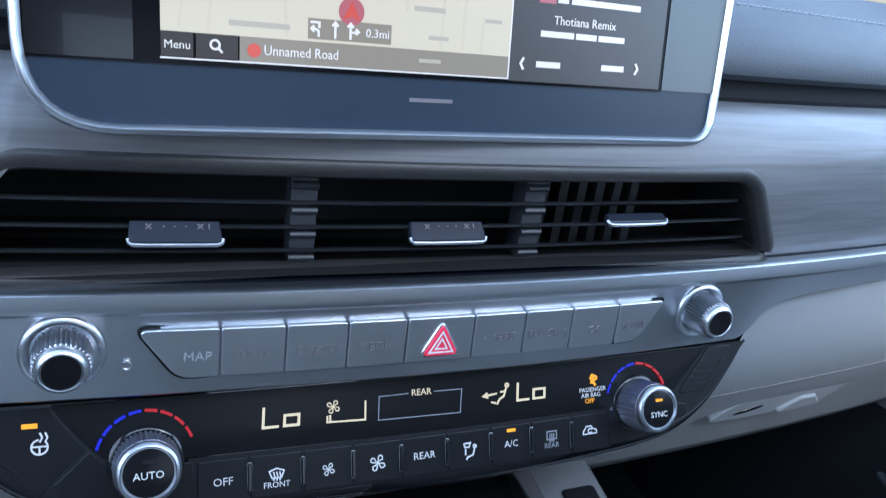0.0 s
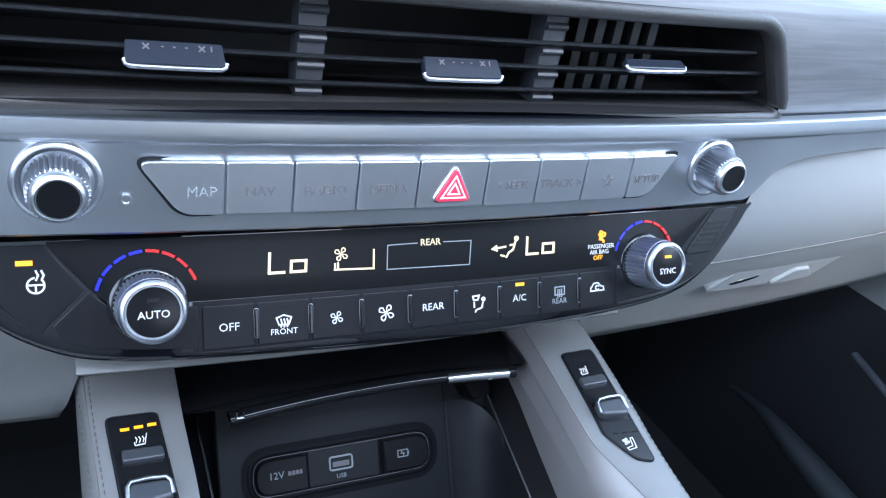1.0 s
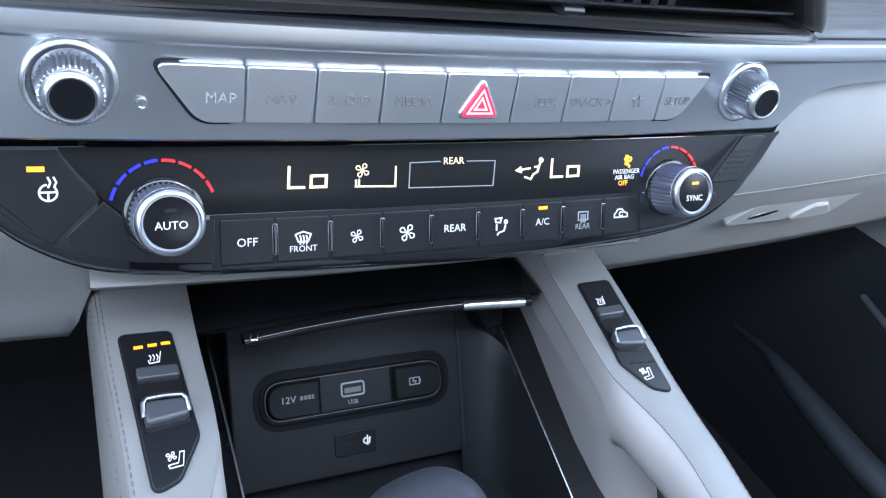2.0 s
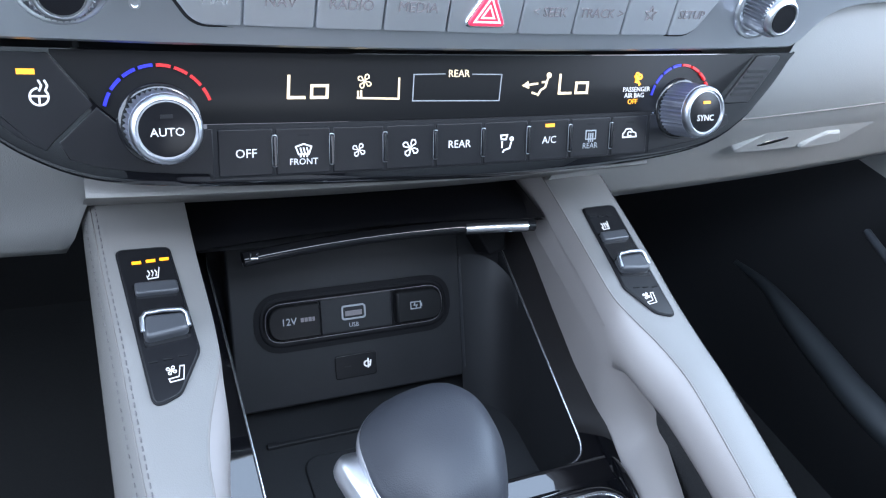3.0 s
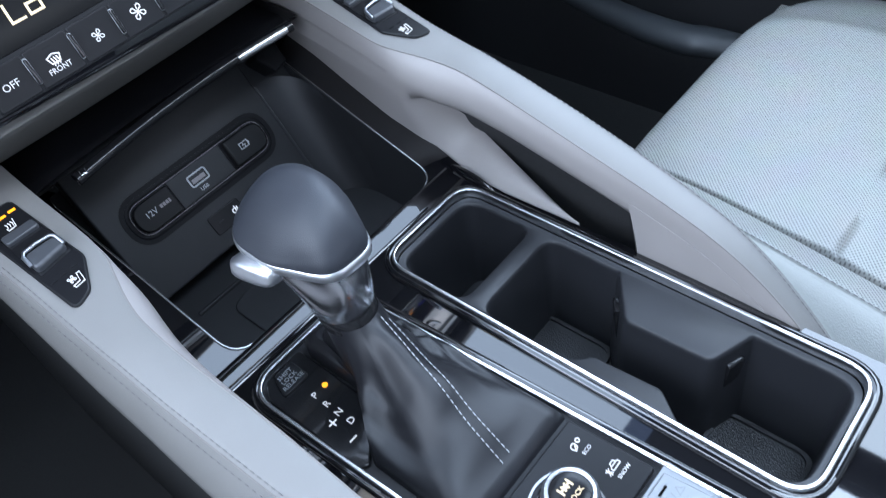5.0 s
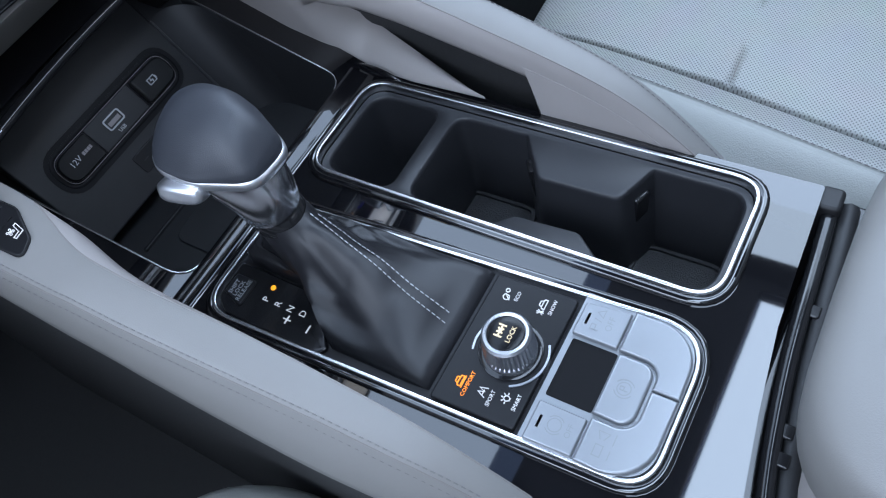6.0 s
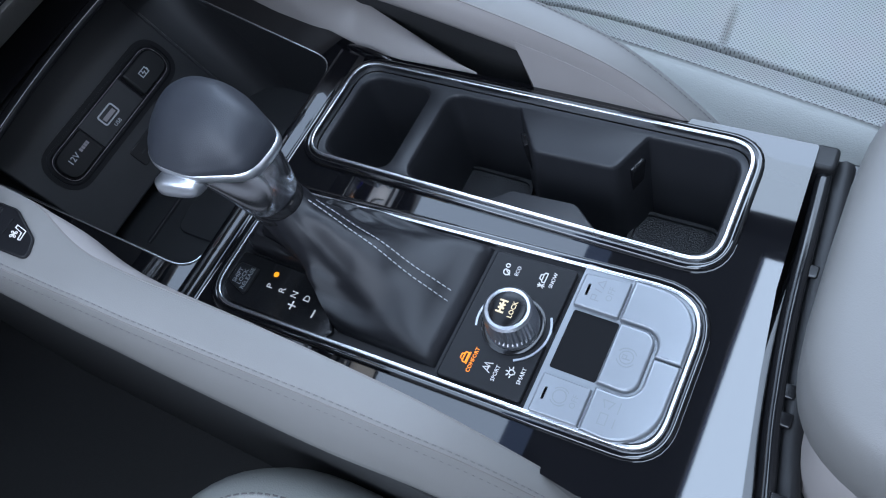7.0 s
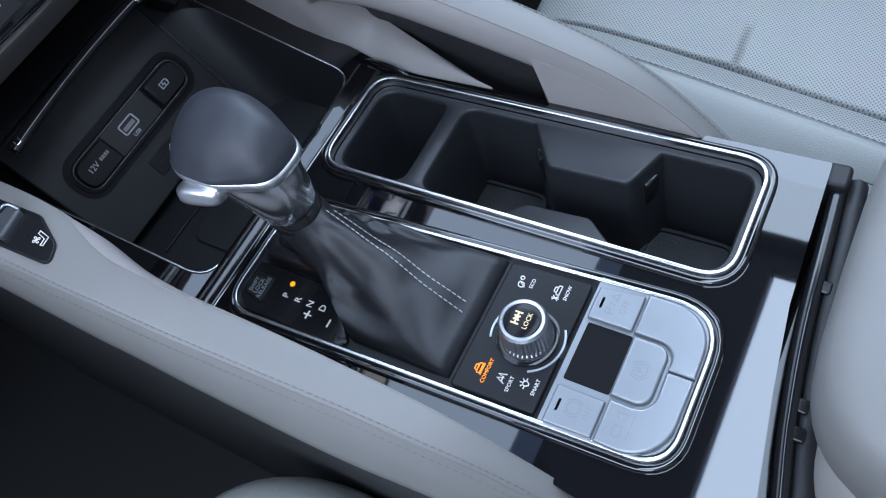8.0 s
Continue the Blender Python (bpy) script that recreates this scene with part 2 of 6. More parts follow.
def loft(rings, closed=True, caps=True, bm=None):
    bm = bm or bmesh.new()
    vs = [[bm.verts.new(p) for p in ring] for ring in rings]
    n = len(vs[0])
    for a, b in zip(vs, vs[1:]):
        for i in range(n if closed else n - 1):
            bm.faces.new((a[i], a[(i + 1) % n], b[(i + 1) % n], b[i]))
    if caps and closed:
        bm.faces.new(vs[0][::-1])
        bm.faces.new(vs[-1])
    return bm


def lathe(profile, M, seg=48, ribs=0, depth=0.0, ribbed=()):
    """A turned body: profile of (radius, height); where a step's index is in ribbed, the radius goes in and out."""
    rings = []
    for k, (r, h) in enumerate(profile):
        ring = []
        for i in range(seg):
            a = 2 * math.pi * i / seg
            rr = r - (depth * (0.5 - 0.5 * math.cos(ribs * a)) if k in ribbed else 0)
            ring.append(M @ Vector((rr * math.cos(a), rr * math.sin(a), h)))
        rings.append(ring)
    return loft(rings)


def spline(rows, steps=6):
    """Catmull-Rom through rows of numbers."""
    rows = [np.array(r, float) for r in rows]
    out = []
    for i in range(len(rows) - 1):
        p0, p1, p2, p3 = rows[max(0, i - 1)], rows[i], rows[i + 1], rows[min(len(rows) - 1, i + 2)]
        for k in range(steps):
            t = k / steps
            out.append(0.5 * (2 * p1 + (p2 - p0) * t + (2 * p0 - 5 * p1 + 4 * p2 - p3) * t * t + (3 * p1 - p0 - 3 * p2 + p3) * t ** 3))
    out.append(rows[-1])
    return out


def lettering(text, size, M, u, v, w=0.0004, bold=0.0, squeeze=1.0):
    """Raised letters of the built-in font, centred on (u, v)."""
    cu = bpy.data.curves.new("letters", "FONT")
    cu.body, cu.size, cu.align_x, cu.align_y, cu.extrude, cu.offset, cu.resolution_u = text, size, "CENTER", "CENTER", 0.00012, bold, 2
    ob = new("letters", cu)
    bpy.context.view_layer.update()
    me = bpy.data.meshes.new_from_object(ob.evaluated_get(bpy.context.evaluated_depsgraph_get()))
    bpy.data.objects.remove(ob)
    bpy.data.curves.remove(cu)
    bm = bmesh.new()
    bm.from_mesh(me)
    bpy.data.meshes.remove(me)
    bm.transform(M @ Matrix.Translation((u, v, w)) @ Matrix.Diagonal((squeeze, 1, 1, 1)))
    return bm


def bars(M, rects, w0=0.0001, w1=0.0005):
    bm = bmesh.new()
    for r in rects:
        slab(bm, rect(*r), M, w0, w1)
    return bm


def strokes(M, lines, r, w=0.0004):
    """Drawn marks: thin flat ribbons along lines of (u, v), each a hair higher than the last."""
    bm = bmesh.new()
    for k, line in enumerate(lines):
        pts = [Vector(p) for p in line]
        pts = [p for i, p in enumerate(pts) if i == 0 or (p - pts[i - 1]).length > 1e-6]
        n = len(pts)
        closed = n > 3 and (pts[0] - pts[-1]).length < 1e-6
        if closed:
            pts, n = pts[:-1], n - 1
        sides = []
        for i, p in enumerate(pts):
            a = pts[i - 1] if (i or closed) else None
            b = pts[(i + 1) % n] if (i < n - 1 or closed) else None
            d0 = (p - a).normalized() if a is not None else (b - p).normalized()
            d1 = (b - p).normalized() if b is not None else d0
            s = Vector((-d0.y - d1.y, d0.x + d1.x))
            s = s.normalized() if s.length > 1e-6 else Vector((-d0.y, d0.x))
            grow = min(1.8, 1 / max(0.4, s.dot(Vector((-d0.y, d0.x)))))
            e = Vector((0, 0))
            if a is None:
                e = -d1 * r * 0.7
            elif b is None:
                e = d0 * r * 0.7
            sides.append((p + e + s * r * grow, p + e - s * r * grow))
        top = w + 0.00003 * k
        rings = [[M @ Vector((q.x, q.y, h)) for q, h in ((lt, 0.0001), (lt, top), (rt, top), (rt, 0.0001))] for lt, rt in sides]
        if closed:
            rings.append(rings[0])
        loft(rings, caps=not closed, bm=bm)
    return bm


def arc(cu, cv, r, a0, a1, n=12):
    return [(cu + r * math.cos(radians(a0 + (a1 - a0) * i / n)), cv + r * math.sin(radians(a0 + (a1 - a0) * i / n))) for i in range(n + 1)]
from mathutils.bvhtree import BVHTree


def bend(bm, k=0.2):
    """The dashboard bows away from the cabin towards its ends; small pieces turn with it and stay flat."""
    xs = [v.co.x for v in bm.verts]
    if max(xs) - min(xs) < 0.06:
        c = (max(xs) + min(xs)) / 2
        y = sum(v.co.y for v in bm.verts) / len(bm.verts)
        turn = Matrix.Translation((c, y + k * c * c, 0)) @ Euler((0, 0, math.atan(2 * k * c))).to_matrix().to_4x4() @ Matrix.Translation((-c, -y, 0))
        bm.transform(turn)
        return bm
    for v in bm.verts:
        v.co.y += k * v.co.x ** 2
    return bm


def holed(outer, holes, M, w0, w1):
    """A flat plate with holes through it."""
    bm = bmesh.new()
    edges, loops = [], []
    for pts in (outer, *holes):
        vs = [bm.verts.new(M @ Vector((p.x, p.y, w1))) for p in pts]
        loops.append(vs)
        edges += [bm.edges.new((vs[i], vs[(i + 1) % len(vs)])) for i in range(len(vs))]
    bmesh.ops.triangle_fill(bm, use_beauty=True, use_dissolve=False, edges=edges)
    d = M.to_3x3() @ Vector((0, 0, w0 - w1))
    for vs in loops:
        low = [bm.verts.new(v.co + d) for v in vs]
        n = len(vs)
        for i in range(n):
            bm.faces.new((vs[i], vs[(i + 1) % n], low[(i + 1) % n], low[i]))
    return bm


def lifted(pts, M, w):
    return [M @ Vector((p.x, p.y, w)) for p in pts]


FS = plane_frame((0, 0.328, 0.7405), 3)      # strip of silver keys
FC = plane_frame((0, 0.320, 0.680), 23)      # climate panel
FA = plane_frame((0, 0, 0.5), 90)            # console top
FT = plane_frame((0, 0.255, 0.5), 73)        # rim of the phone tray
FW = plane_frame((0, 0.395, 0.522), 32.2)    # back wall of the tray
FE = plane_frame((-0.02, 0.331, 0.87), 10, 4)  # centre screen

# ---- the car body round the cabin ----
def shell_panel(name, pts, mat, label, kind="structure", thick=0.03, category="car body"):
    """A flat panel through four corners, with thickness outwards (away from the cabin's middle)."""
    bm = bmesh.new()
    c = [Vector(p) for p in pts]
    n = (c[1] - c[0]).cross(c[2] - c[0]).normalized()
    mid = sum(c, Vector()) / len(c)
    if n.dot(mid - Vector((0, 0, 0.8))) < 0:
        n = -n
    a = [bm.verts.new(p) for p in c]
    b = [bm.verts.new(p + n * thick) for p in c]
    k = len(c)
    bm.faces.new(a)
    bm.faces.new(b)
    for i in range(k):
        bm.faces.new((a[i], a[(i + 1) % k], b[(i + 1) % k], b[i]))
    return solid(name, bm, mat, label, category, kind=kind)


ground = bmesh.new()
bmesh.ops.create_grid(ground, x_segments=2, y_segments=2, size=300)
ground.transform(Matrix.Translation((0, 0, -0.35)))
ASPHALT = material("asphalt", (0.12, 0.12, 0.12), 0.9, vary=0.3, vary_scale=8, bump=0.5, bump_scale=60)
solid("ground", ground, ASPHALT, "grey asphalt ground outside the car", "ground", kind="structure")
shell_panel("floor", [(-0.72, -1.3, 0.08), (0.72, -1.3, 0.08), (0.72, 0.95, 0.08), (-0.72, 0.95, 0.08)], CARPET, "dark carpet floor of the car", thick=0.05)
shell_panel("wall_front", [(-0.72, 0.95, 0.08), (0.72, 0.95, 0.08), (0.72, 0.95, 0.92), (-0.72, 0.95, 0.92)], CARPET, "dark carpeted bulkhead behind the dashboard")
shell_panel("wall_back", [(-0.72, -1.3, 0.08), (0.72, -1.3, 0.08), (0.72, -1.3, 0.85), (-0.72, -1.3, 0.85)], PAINT, "dark rear wall of the cabin")
# unseen panel, added to keep rear light out of the left controls' reflections
shell_panel("rear_light_blocker", [(-0.72, -1.3, 0.85), (0.02, -1.3, 0.85), (0.02, -1.3, 1.25), (-0.66, -1.3, 1.25)], PAINT, "unseen dark panel that blocks rear light on the driver side")
for side, word in ((-1, "driver"), (1, "passenger")):
    x = 0.72 * side
    shell_panel("wall_" + word, [(x, -1.3, 0.08), (x, 0.95, 0.08), (x, 0.95, 0.48), (x, -1.3, 0.48)], PAINT, "dark lower door panel of the car")
    shell_panel("wall_upper_" + word, [(x, -1.3, 0.48), (x, 0.95, 0.48), (x, 0.95, 0.90), (x, -1.3, 0.90)], DASH if side > 0 else PAINT, "upper door panel of the car")
    shell_panel("pillar_" + word, [(x, -0.55, 0.90), (x, -0.42, 0.90), (x * 0.85, -0.42, 1.24), (x * 0.85, -0.55, 1.24)], HEADLINER, "grey roof pillar between the doors")
    shell_panel("pillar_front_" + word, [(x, 0.95, 0.90), (x, 0.87, 0.90), (x * 0.85, -0.03, 1.24), (x * 0.85, 0.05, 1.24)], HEADLINER, "grey windscreen pillar")
# roof with one wide glass panel
for x0, x1, y0, y1 in ((-0.66, 0.66, -1.3, -0.25), (-0.66, 0.66, -0.010, 0.21), (-0.66, -0.43, -0.25, -0.010), (0.49, 0.66, -0.25, -0.010)):
    shell_panel("ceiling", [(x0, y0, 1.25), (x1, y0, 1.25), (x1, y1, 1.25), (x0, y1, 1.25)], HEADLINER, "grey fabric headliner of the car")

# ---- dashboard ----
dash = thing("dashboard", "grey dashboard with wood panel and silver trim", "dashboard")


def stations(a, b, n):
    return [a + (b - a) * i / n for i in range(n + 1)]


# silver trim: a flat strip under a rounded ridge, which narrows into a spear outside the knobs
def strip_low(x):
    a = abs(x) - (0.005 if x > 0.1 else 0)
    return float(np.interp(a, [0, 0.196, 0.202, 0.208, 0.216, 0.226, 0.245, 0.3, 0.7], [-0.0085, -0.0085, -0.005, 0.001, 0.008, 0.0125, 0.0155, 0.0175, 0.02]))


rings = []
for x in sorted(set(stations(-0.7, 0.7, 120) + [s * v for s in (-1, 1) for v in (0.196, 0.199, 0.202, 0.205, 0.208, 0.212, 0.216, 0.221, 0.226)])):
    lo = strip_low(x)
    prof = [(lo, -0.03), (lo, -0.0012), (lo + 0.0012, 0), (0.0285, 0), (0.0298, 0.0006), (0.0306, 0.0022), (0.0312, 0.0030), (0.0322, 0.0034), (0.0345, 0.0033), (0.0372, 0.0031), (0.0393, 0.0028), (0.0400, 0.0018), (0.0404, -0.0010), (0.0408, -0.005), (0.0415, -0.03)]
    rings.append([FS @ Vector((x, v, w)) for v, w in prof])
part("silver_trim", bend(loft(rings, closed=False)), SILVER, dash, "brushed silver trim strip with rounded ridge")
# dark ledge between trim and vents
rings = []
for x in stations(-0.7, 0.7, 60):
    rings.append([Vector((x, y, z)) for y, z in ((0.333, 0.780), (0.342, 0.7835), (0.355, 0.7845), (0.37, 0.785))])
part("vent_ledge", bend(loft(rings, closed=False)), LEDGE, dash, "dark glossy ledge under the vents")
# wood panel round the vents
WOODP = [(0.781, 0.3375), (0.795, 0.3345), (0.815, 0.3325), (0.835, 0.332), (0.848, 0.335), (0.857, 0.341), (0.863, 0.350), (0.865, 0.37)]
rings = []
for x in sorted(stations(-0.72, 0.72, 90) + [0.006 + s * v for s in (-1, 1) for v in (0.178, 0.182, 0.188, 0.197, 0.209)]):
    low = float(np.interp(abs(x - 0.006), [0.178, 0.185, 0.209], [0.8325, 0.826, 0.781]))
    zs = [max(z, low) for z, y in WOODP]
    rings.append([Vector((x, float(np.interp(z, [q[0] for q in WOODP], [q[1] for q in WOODP])), z + 0.00001 * i)) for i, z in enumerate(zs)])
part("wood_panel", bend(loft(rings, closed=False)), WOOD, dash, "grey open-pore wood panel", 60)
# dark groove and padded top
rings = []
for x in stations(-0.72, 0.72, 60):
    rings.append([Vector((x, y, z)) for y, z in ((0.37, 0.862), (0.377, 0.866), (0.379, 0.884))])
part("groove", bend(loft(rings, closed=False)), DARK, dash, "black groove under the padded top")
rings = []
for x in stations(-0.72, 0.72, 60):
    rings.append([Vector((x, y, z)) for y, z in ((0.380, 0.8765), (0.3690, 0.8775), (0.3655, 0.881), (0.3650, 0.888), (0.370, 0.897), (0.385, 0.906), (0.41, 0.914), (0.50, 0.93), (0.93, 0.90))])
TOPPAD = material("dash_top_vinyl", (0.023, 0.028, 0.036), 0.55, vary=0.08, vary_scale=20, bump=0.25, bump_scale=1200, bump_kind="voronoi")
part("padded_top", bend(loft(rings, closed=False)), TOPPAD, dash, "dark blue-grey padded dashboard top")
# lower dash panels of pale vinyl on both sides
LOWP = [(0.7575, 0.340), (0.735, 0.337), (0.71, 0.338), (0.685, 0.345), (0.655, 0.362), (0.630, 0.380), (0.610, 0.392), (0.600, 0.402), (0.598, 0.44)]
DROP = {1: [(0.598, 0.394), (0.583, 0.404), (0.579, 0.44)], -1: [(0.604, 0.392), (0.585, 0.400), (0.574, 0.408), (0.571, 0.44)]}
for side in (-1, 1):
    rows = LOWP[:6] + DROP[side]
    zs, ys = [q[0] for q in rows[::-1]], [q[1] for q in rows[::-1]]
    rings = []
    for x in sorted(stations(0.112, 0.72, 60) + [0.150, 0.154, 0.158, 0.163, 0.168, 0.2, 0.204, 0.208, 0.213, 0.217]):
        high = float(np.interp(x - (0.005 if side > 0 else 0), [0.10, 0.155, 0.182, 0.197, 0.213, 0.218, 0.235], [0.662, 0.668, 0.682, 0.697, 0.727, 0.745, 0.757]))
        floor_z = float(np.interp(x, [0.112, 0.150, 0.168], [0.656, 0.650, 0.571])) if side < 0 else 0.5
        zz = [max(floor_z, min(high, q[0])) - 0.00002 * i for i, q in enumerate(rows)]
        rings.append([Vector((x * side, float(np.interp(z, zs, ys)) + 0.004, z)) for z in zz])
    part("lower_panel", bend(loft(rings, closed=False), 0.12), DASH, dash, "pale grey lower dashboard panel", 60)
# pale under-lip between the arms, below the climate panel
rings = []
for x in stations(-0.158, 0.126, 40):
    rings.append([Vector((x, y, z)) for y, z in ((0.336, 0.6725), (0.3275, 0.6672), (0.3268, 0.6660), (0.3285, 0.6640), (0.345, 0.6530), (0.372, 0.6335), (0.394, 0.6160), (0.3985, 0.6126), (0.4020, 0.6115), (0.4500, 0.6125))])
part("under_lip", bend(loft(rings, closed=False)), LEATHER, dash, "pale grey lower lip of the dashboard", 60)
zs, ys = [q[0] for q in LOWP[::-1]], [q[1] for q in LOWP[::-1]]
joint = [Vector((x, float(np.interp(0.664 + 0.04 * x, zs, ys)) + 0.0038 + 0.12 * x * x, 0.664 + 0.04 * x)) for x in stations(0.206, 0.66, 60)]
part("door_joint", tube(bmesh.new(), joint, 0.0007, False, 6), SEAM, dash, "joint above the glovebox door", 80)
# glovebox pull: scooped plate, pale bar and black slot, under the door's upper joint
GB = plane_frame((0.291, 0.3732, 0.640), -22)
PULL = ((-0.0418, -0.0045), (-0.030, -0.0065), (0.030, -0.0085), (0.080, -0.0070), (0.098, 0.0120), (0.100, 0.0155), (0.036, 0.0165), (-0.0195, 0.0168))
PULL_BAR = ((0.022, -0.0078), (0.080, -0.0064), (0.062, 0.0085), (0.046, 0.0095))
SLOT = (-0.0064, 0.0034, 11.6)
GB12 = lambda bm: bend(bm, 0.12)
part("pull_plate", GB12(plate(rounded([Vector(p) for p in PULL], 0.006, 5), GB, -0.004, 0.0006, 0.0010)), DASH, dash, "pale scooped plate of the glovebox pull", 60)
part("pull_bar", GB12(plate(rounded([Vector(p) for p in PULL_BAR], 0.005, 5), GB, -0.002, 0.0030, 0.0024)), DASH, dash, "pale grey glovebox pull", 60)
tilt = Matrix.Translation((SLOT[0], SLOT[1], 0)) @ Euler((0, 0, radians(SLOT[2]))).to_matrix().to_4x4()
part("pull_slot", GB12(plate(oval(0, 0, 0.0140, 0.0022), GB @ tilt, -0.002, 0.0012, 0.0005)), PIANO, dash, "black slot of the glovebox pull")

# ---- climate panel ----
climate = thing("climate_controls", "glossy black climate control unit with lit display", "climate controls")
CO = [Vector(p) for p in spline([(-0.2125, 0.049), (-0.2040, 0.0365), (-0.1935, 0.0235), (-0.1790, 0.0105), (-0.1560, 0.0000), (-0.1250, -0.0042), (-0.08, -0.0058), (0, -0.0078), (0.03, -0.0082), (0.09, -0.0066), (0.135, -0.0035), (0.162, 0.0020), (0.1825, 0.0125), (0.1980, 0.0255), (0.2095, 0.0375), (0.2180, 0.049)], 6)]


def curved_sheet(lower, upper, M, w, k, edge, deep=-0.02, rows=5):
    """A panel that follows the dashboard's bow, between a lower and an upper outline, with rounded edges."""
    rings = []
    for a, b in zip(lower, upper):
        d = b - a
        q = [(a, deep), (a, w - edge), (a + d.normalized() * edge * 0.3, w - edge * 0.3)] if d.length > 1e-6 else [(a, deep), (a, w - edge), (a, w - edge * 0.3)]
        e = min(edge, d.length * 0.4)
        n = d.normalized() if d.length > 1e-6 else Vector((0, 1))
        q += [(a + n * e + (d - n * e) * i / rows, w) for i in range(rows + 1)] + [(b, deep)]
        rings.append([M @ Vector((p.x, p.y, h)) for p, h in q])
    return bend(loft(rings, closed=False), k)


part("bezel", curved_sheet(CO, [Vector((p.x, 0.0491 + 0.0002)) for p in CO], FC, 0.0006, 0.12, 0.003), PIANO, climate, "piano black bezel", 60)

# ---- console ----
console = thing("centre_console", "piano black centre console with chrome rims", "console")
CUP = rect(0.0195, -0.046, 0.1085, 0.240, 0.021, 8)
SHIFT = rounded([Vector(p) for p in ((-0.0915, -0.0505), (0.0035, -0.0505), (-0.009, 0.2385), (-0.101, 0.2385))], [0.022, 0.03, 0.02, 0.022], 8)
TRAY = rounded([Vector(p) for p in ((-0.088, 0.006), (0.101, 0.006), (0.106, 0.185), (-0.093, 0.185))], [0.019, 0.017, 0.004, 0.004], 6)
top = rounded([Vector(p) for p in ((-0.122, -0.0965), (-0.078, -0.0896), (-0.03, -0.0825), (0.02, -0.0768), (0.0587, -0.0755), (0.118, -0.074), (0.118, 0.12), (0.1165, 0.21), (0.1190, 0.24), (0.1225, 0.257), (-0.1225, 0.257), (-0.1190, 0.24), (-0.1165, 0.21), (-0.116, 0.12), (-0.1165, 0.010), (-0.1210, -0.020))], 0.002, 3)
part("top_plate", holed(top, (CUP, SHIFT), FA, -0.02, 0.0), PIANO, console, "mirror-gloss piano black top", 30)
part("tray_surround", holed([Vector(p) for p in ((-0.1225, 0.0), (0.1225, 0.0), (0.1250, 0.03), (0.1242, 0.07), (0.1270, 0.11), (0.1310, 0.19), (-0.1310, 0.19), (-0.1270, 0.11), (-0.1242, 0.07), (-0.1250, 0.03))], (TRAY,), FT, -0.012, 0.0), PIANO, console, "piano black surround of the phone tray", 30)


def rail(outline, M, w, width, height, flat=False):
    """A moulded rim along an outline: rounded or flat-topped section standing on the plate."""
    sect = [(0, -0.002), (0, height * 0.7), (width * 0.08, height * 0.92), (width * 0.2, height), (width * 0.8, height), (width * 0.92, height * 0.92), (width, height * 0.6), (width, -0.004)] if flat else [(0, -0.002), (0.0, height * 0.55), (width * 0.25, height * 0.95), (width * 0.55, height), (width * 0.85, height * 0.7), (width, height * 0.1), (width, -0.004)]
    return loft([lifted(inset(outline, d), M, w + h) for d, h in sect], caps=False)


rings = []
for x in stations(-0.119, 0.112, 30):
    rings.append([Vector((x, y, z)) for y, z in ((0.2452, 0.4992), (0.2458, 0.5003), (0.2485, 0.5008), (0.2530, 0.5020), (0.2580, 0.5034), (0.2600, 0.5037), (0.2609, 0.5032), (0.2612, 0.5015))])
part("tray_sill", loft(rings, closed=False), PIANO, console, "sloping gloss sill between tray and cups", 60)
rings = []
for k in range(15):
    h = k / 14
    c, y, r = 0.1192 - 0.0056 * h, 0.262 - 0.046 * h, 0.0034 * math.sin(math.pi * min(1, 0.06 + 0.94 * h)) ** 0.7 + 0.0003
    rings.append([Vector((c + r * math.cos(a), y, 0.4985 + (0.0055 * math.sin(math.pi * h) ** 0.5 + 0.001) * math.sin(a))) for a in stations(0, math.pi, 8)])
part("edge_lip", loft(rings, closed=False), PIANO, console, "gloss leaf-shaped lip beside the cups", 60)
part("cup_base", rail(inset(CUP, -0.0045), FA, 0.0, 0.0060, 0.0030), PIANO, console, "black outer lip of the cup holder", 60)
part("cup_rim", rail(inset(CUP, 0.0008), FA, 0.001, 0.0026, 0.0036, True), CHROME, console, "bright chrome cup holder rim", 60)
part("shift_base", rail(inset(SHIFT, -0.0045), FA, 0.0, 0.0055, 0.0025), PIANO, console, "black outer lip of the shifter plate", 60)
part("shift_rim", rail(inset(SHIFT, 0.0003), FA, 0.0005, 0.0026, 0.0034, True), CHROME, console, "bright chrome shifter rim", 60)
far = 0.176
side_runs = [Vector((-0.0928, far)), Vector((-0.0905, 0.10))], [Vector((0.1036, 0.10)), Vector((0.1058, far))]
near = [p for p in TRAY if p.y < 0.06]
k0 = min(range(len(near)), key=lambda i: near[i].x - near[i].y)
near = near[k0:] + near[:k0]
k0 = max(range(len(near)), key=lambda i: (near[i].x < 0) * near[i].y)
near = near[k0:] + near[:k0]
part("tray_rim", tube(bmesh.new(), lifted(side_runs[0] + near + side_runs[1], FT, 0.0005), 0.0008, False, 8), CHROME, console, "thin chrome tray rim", 60)
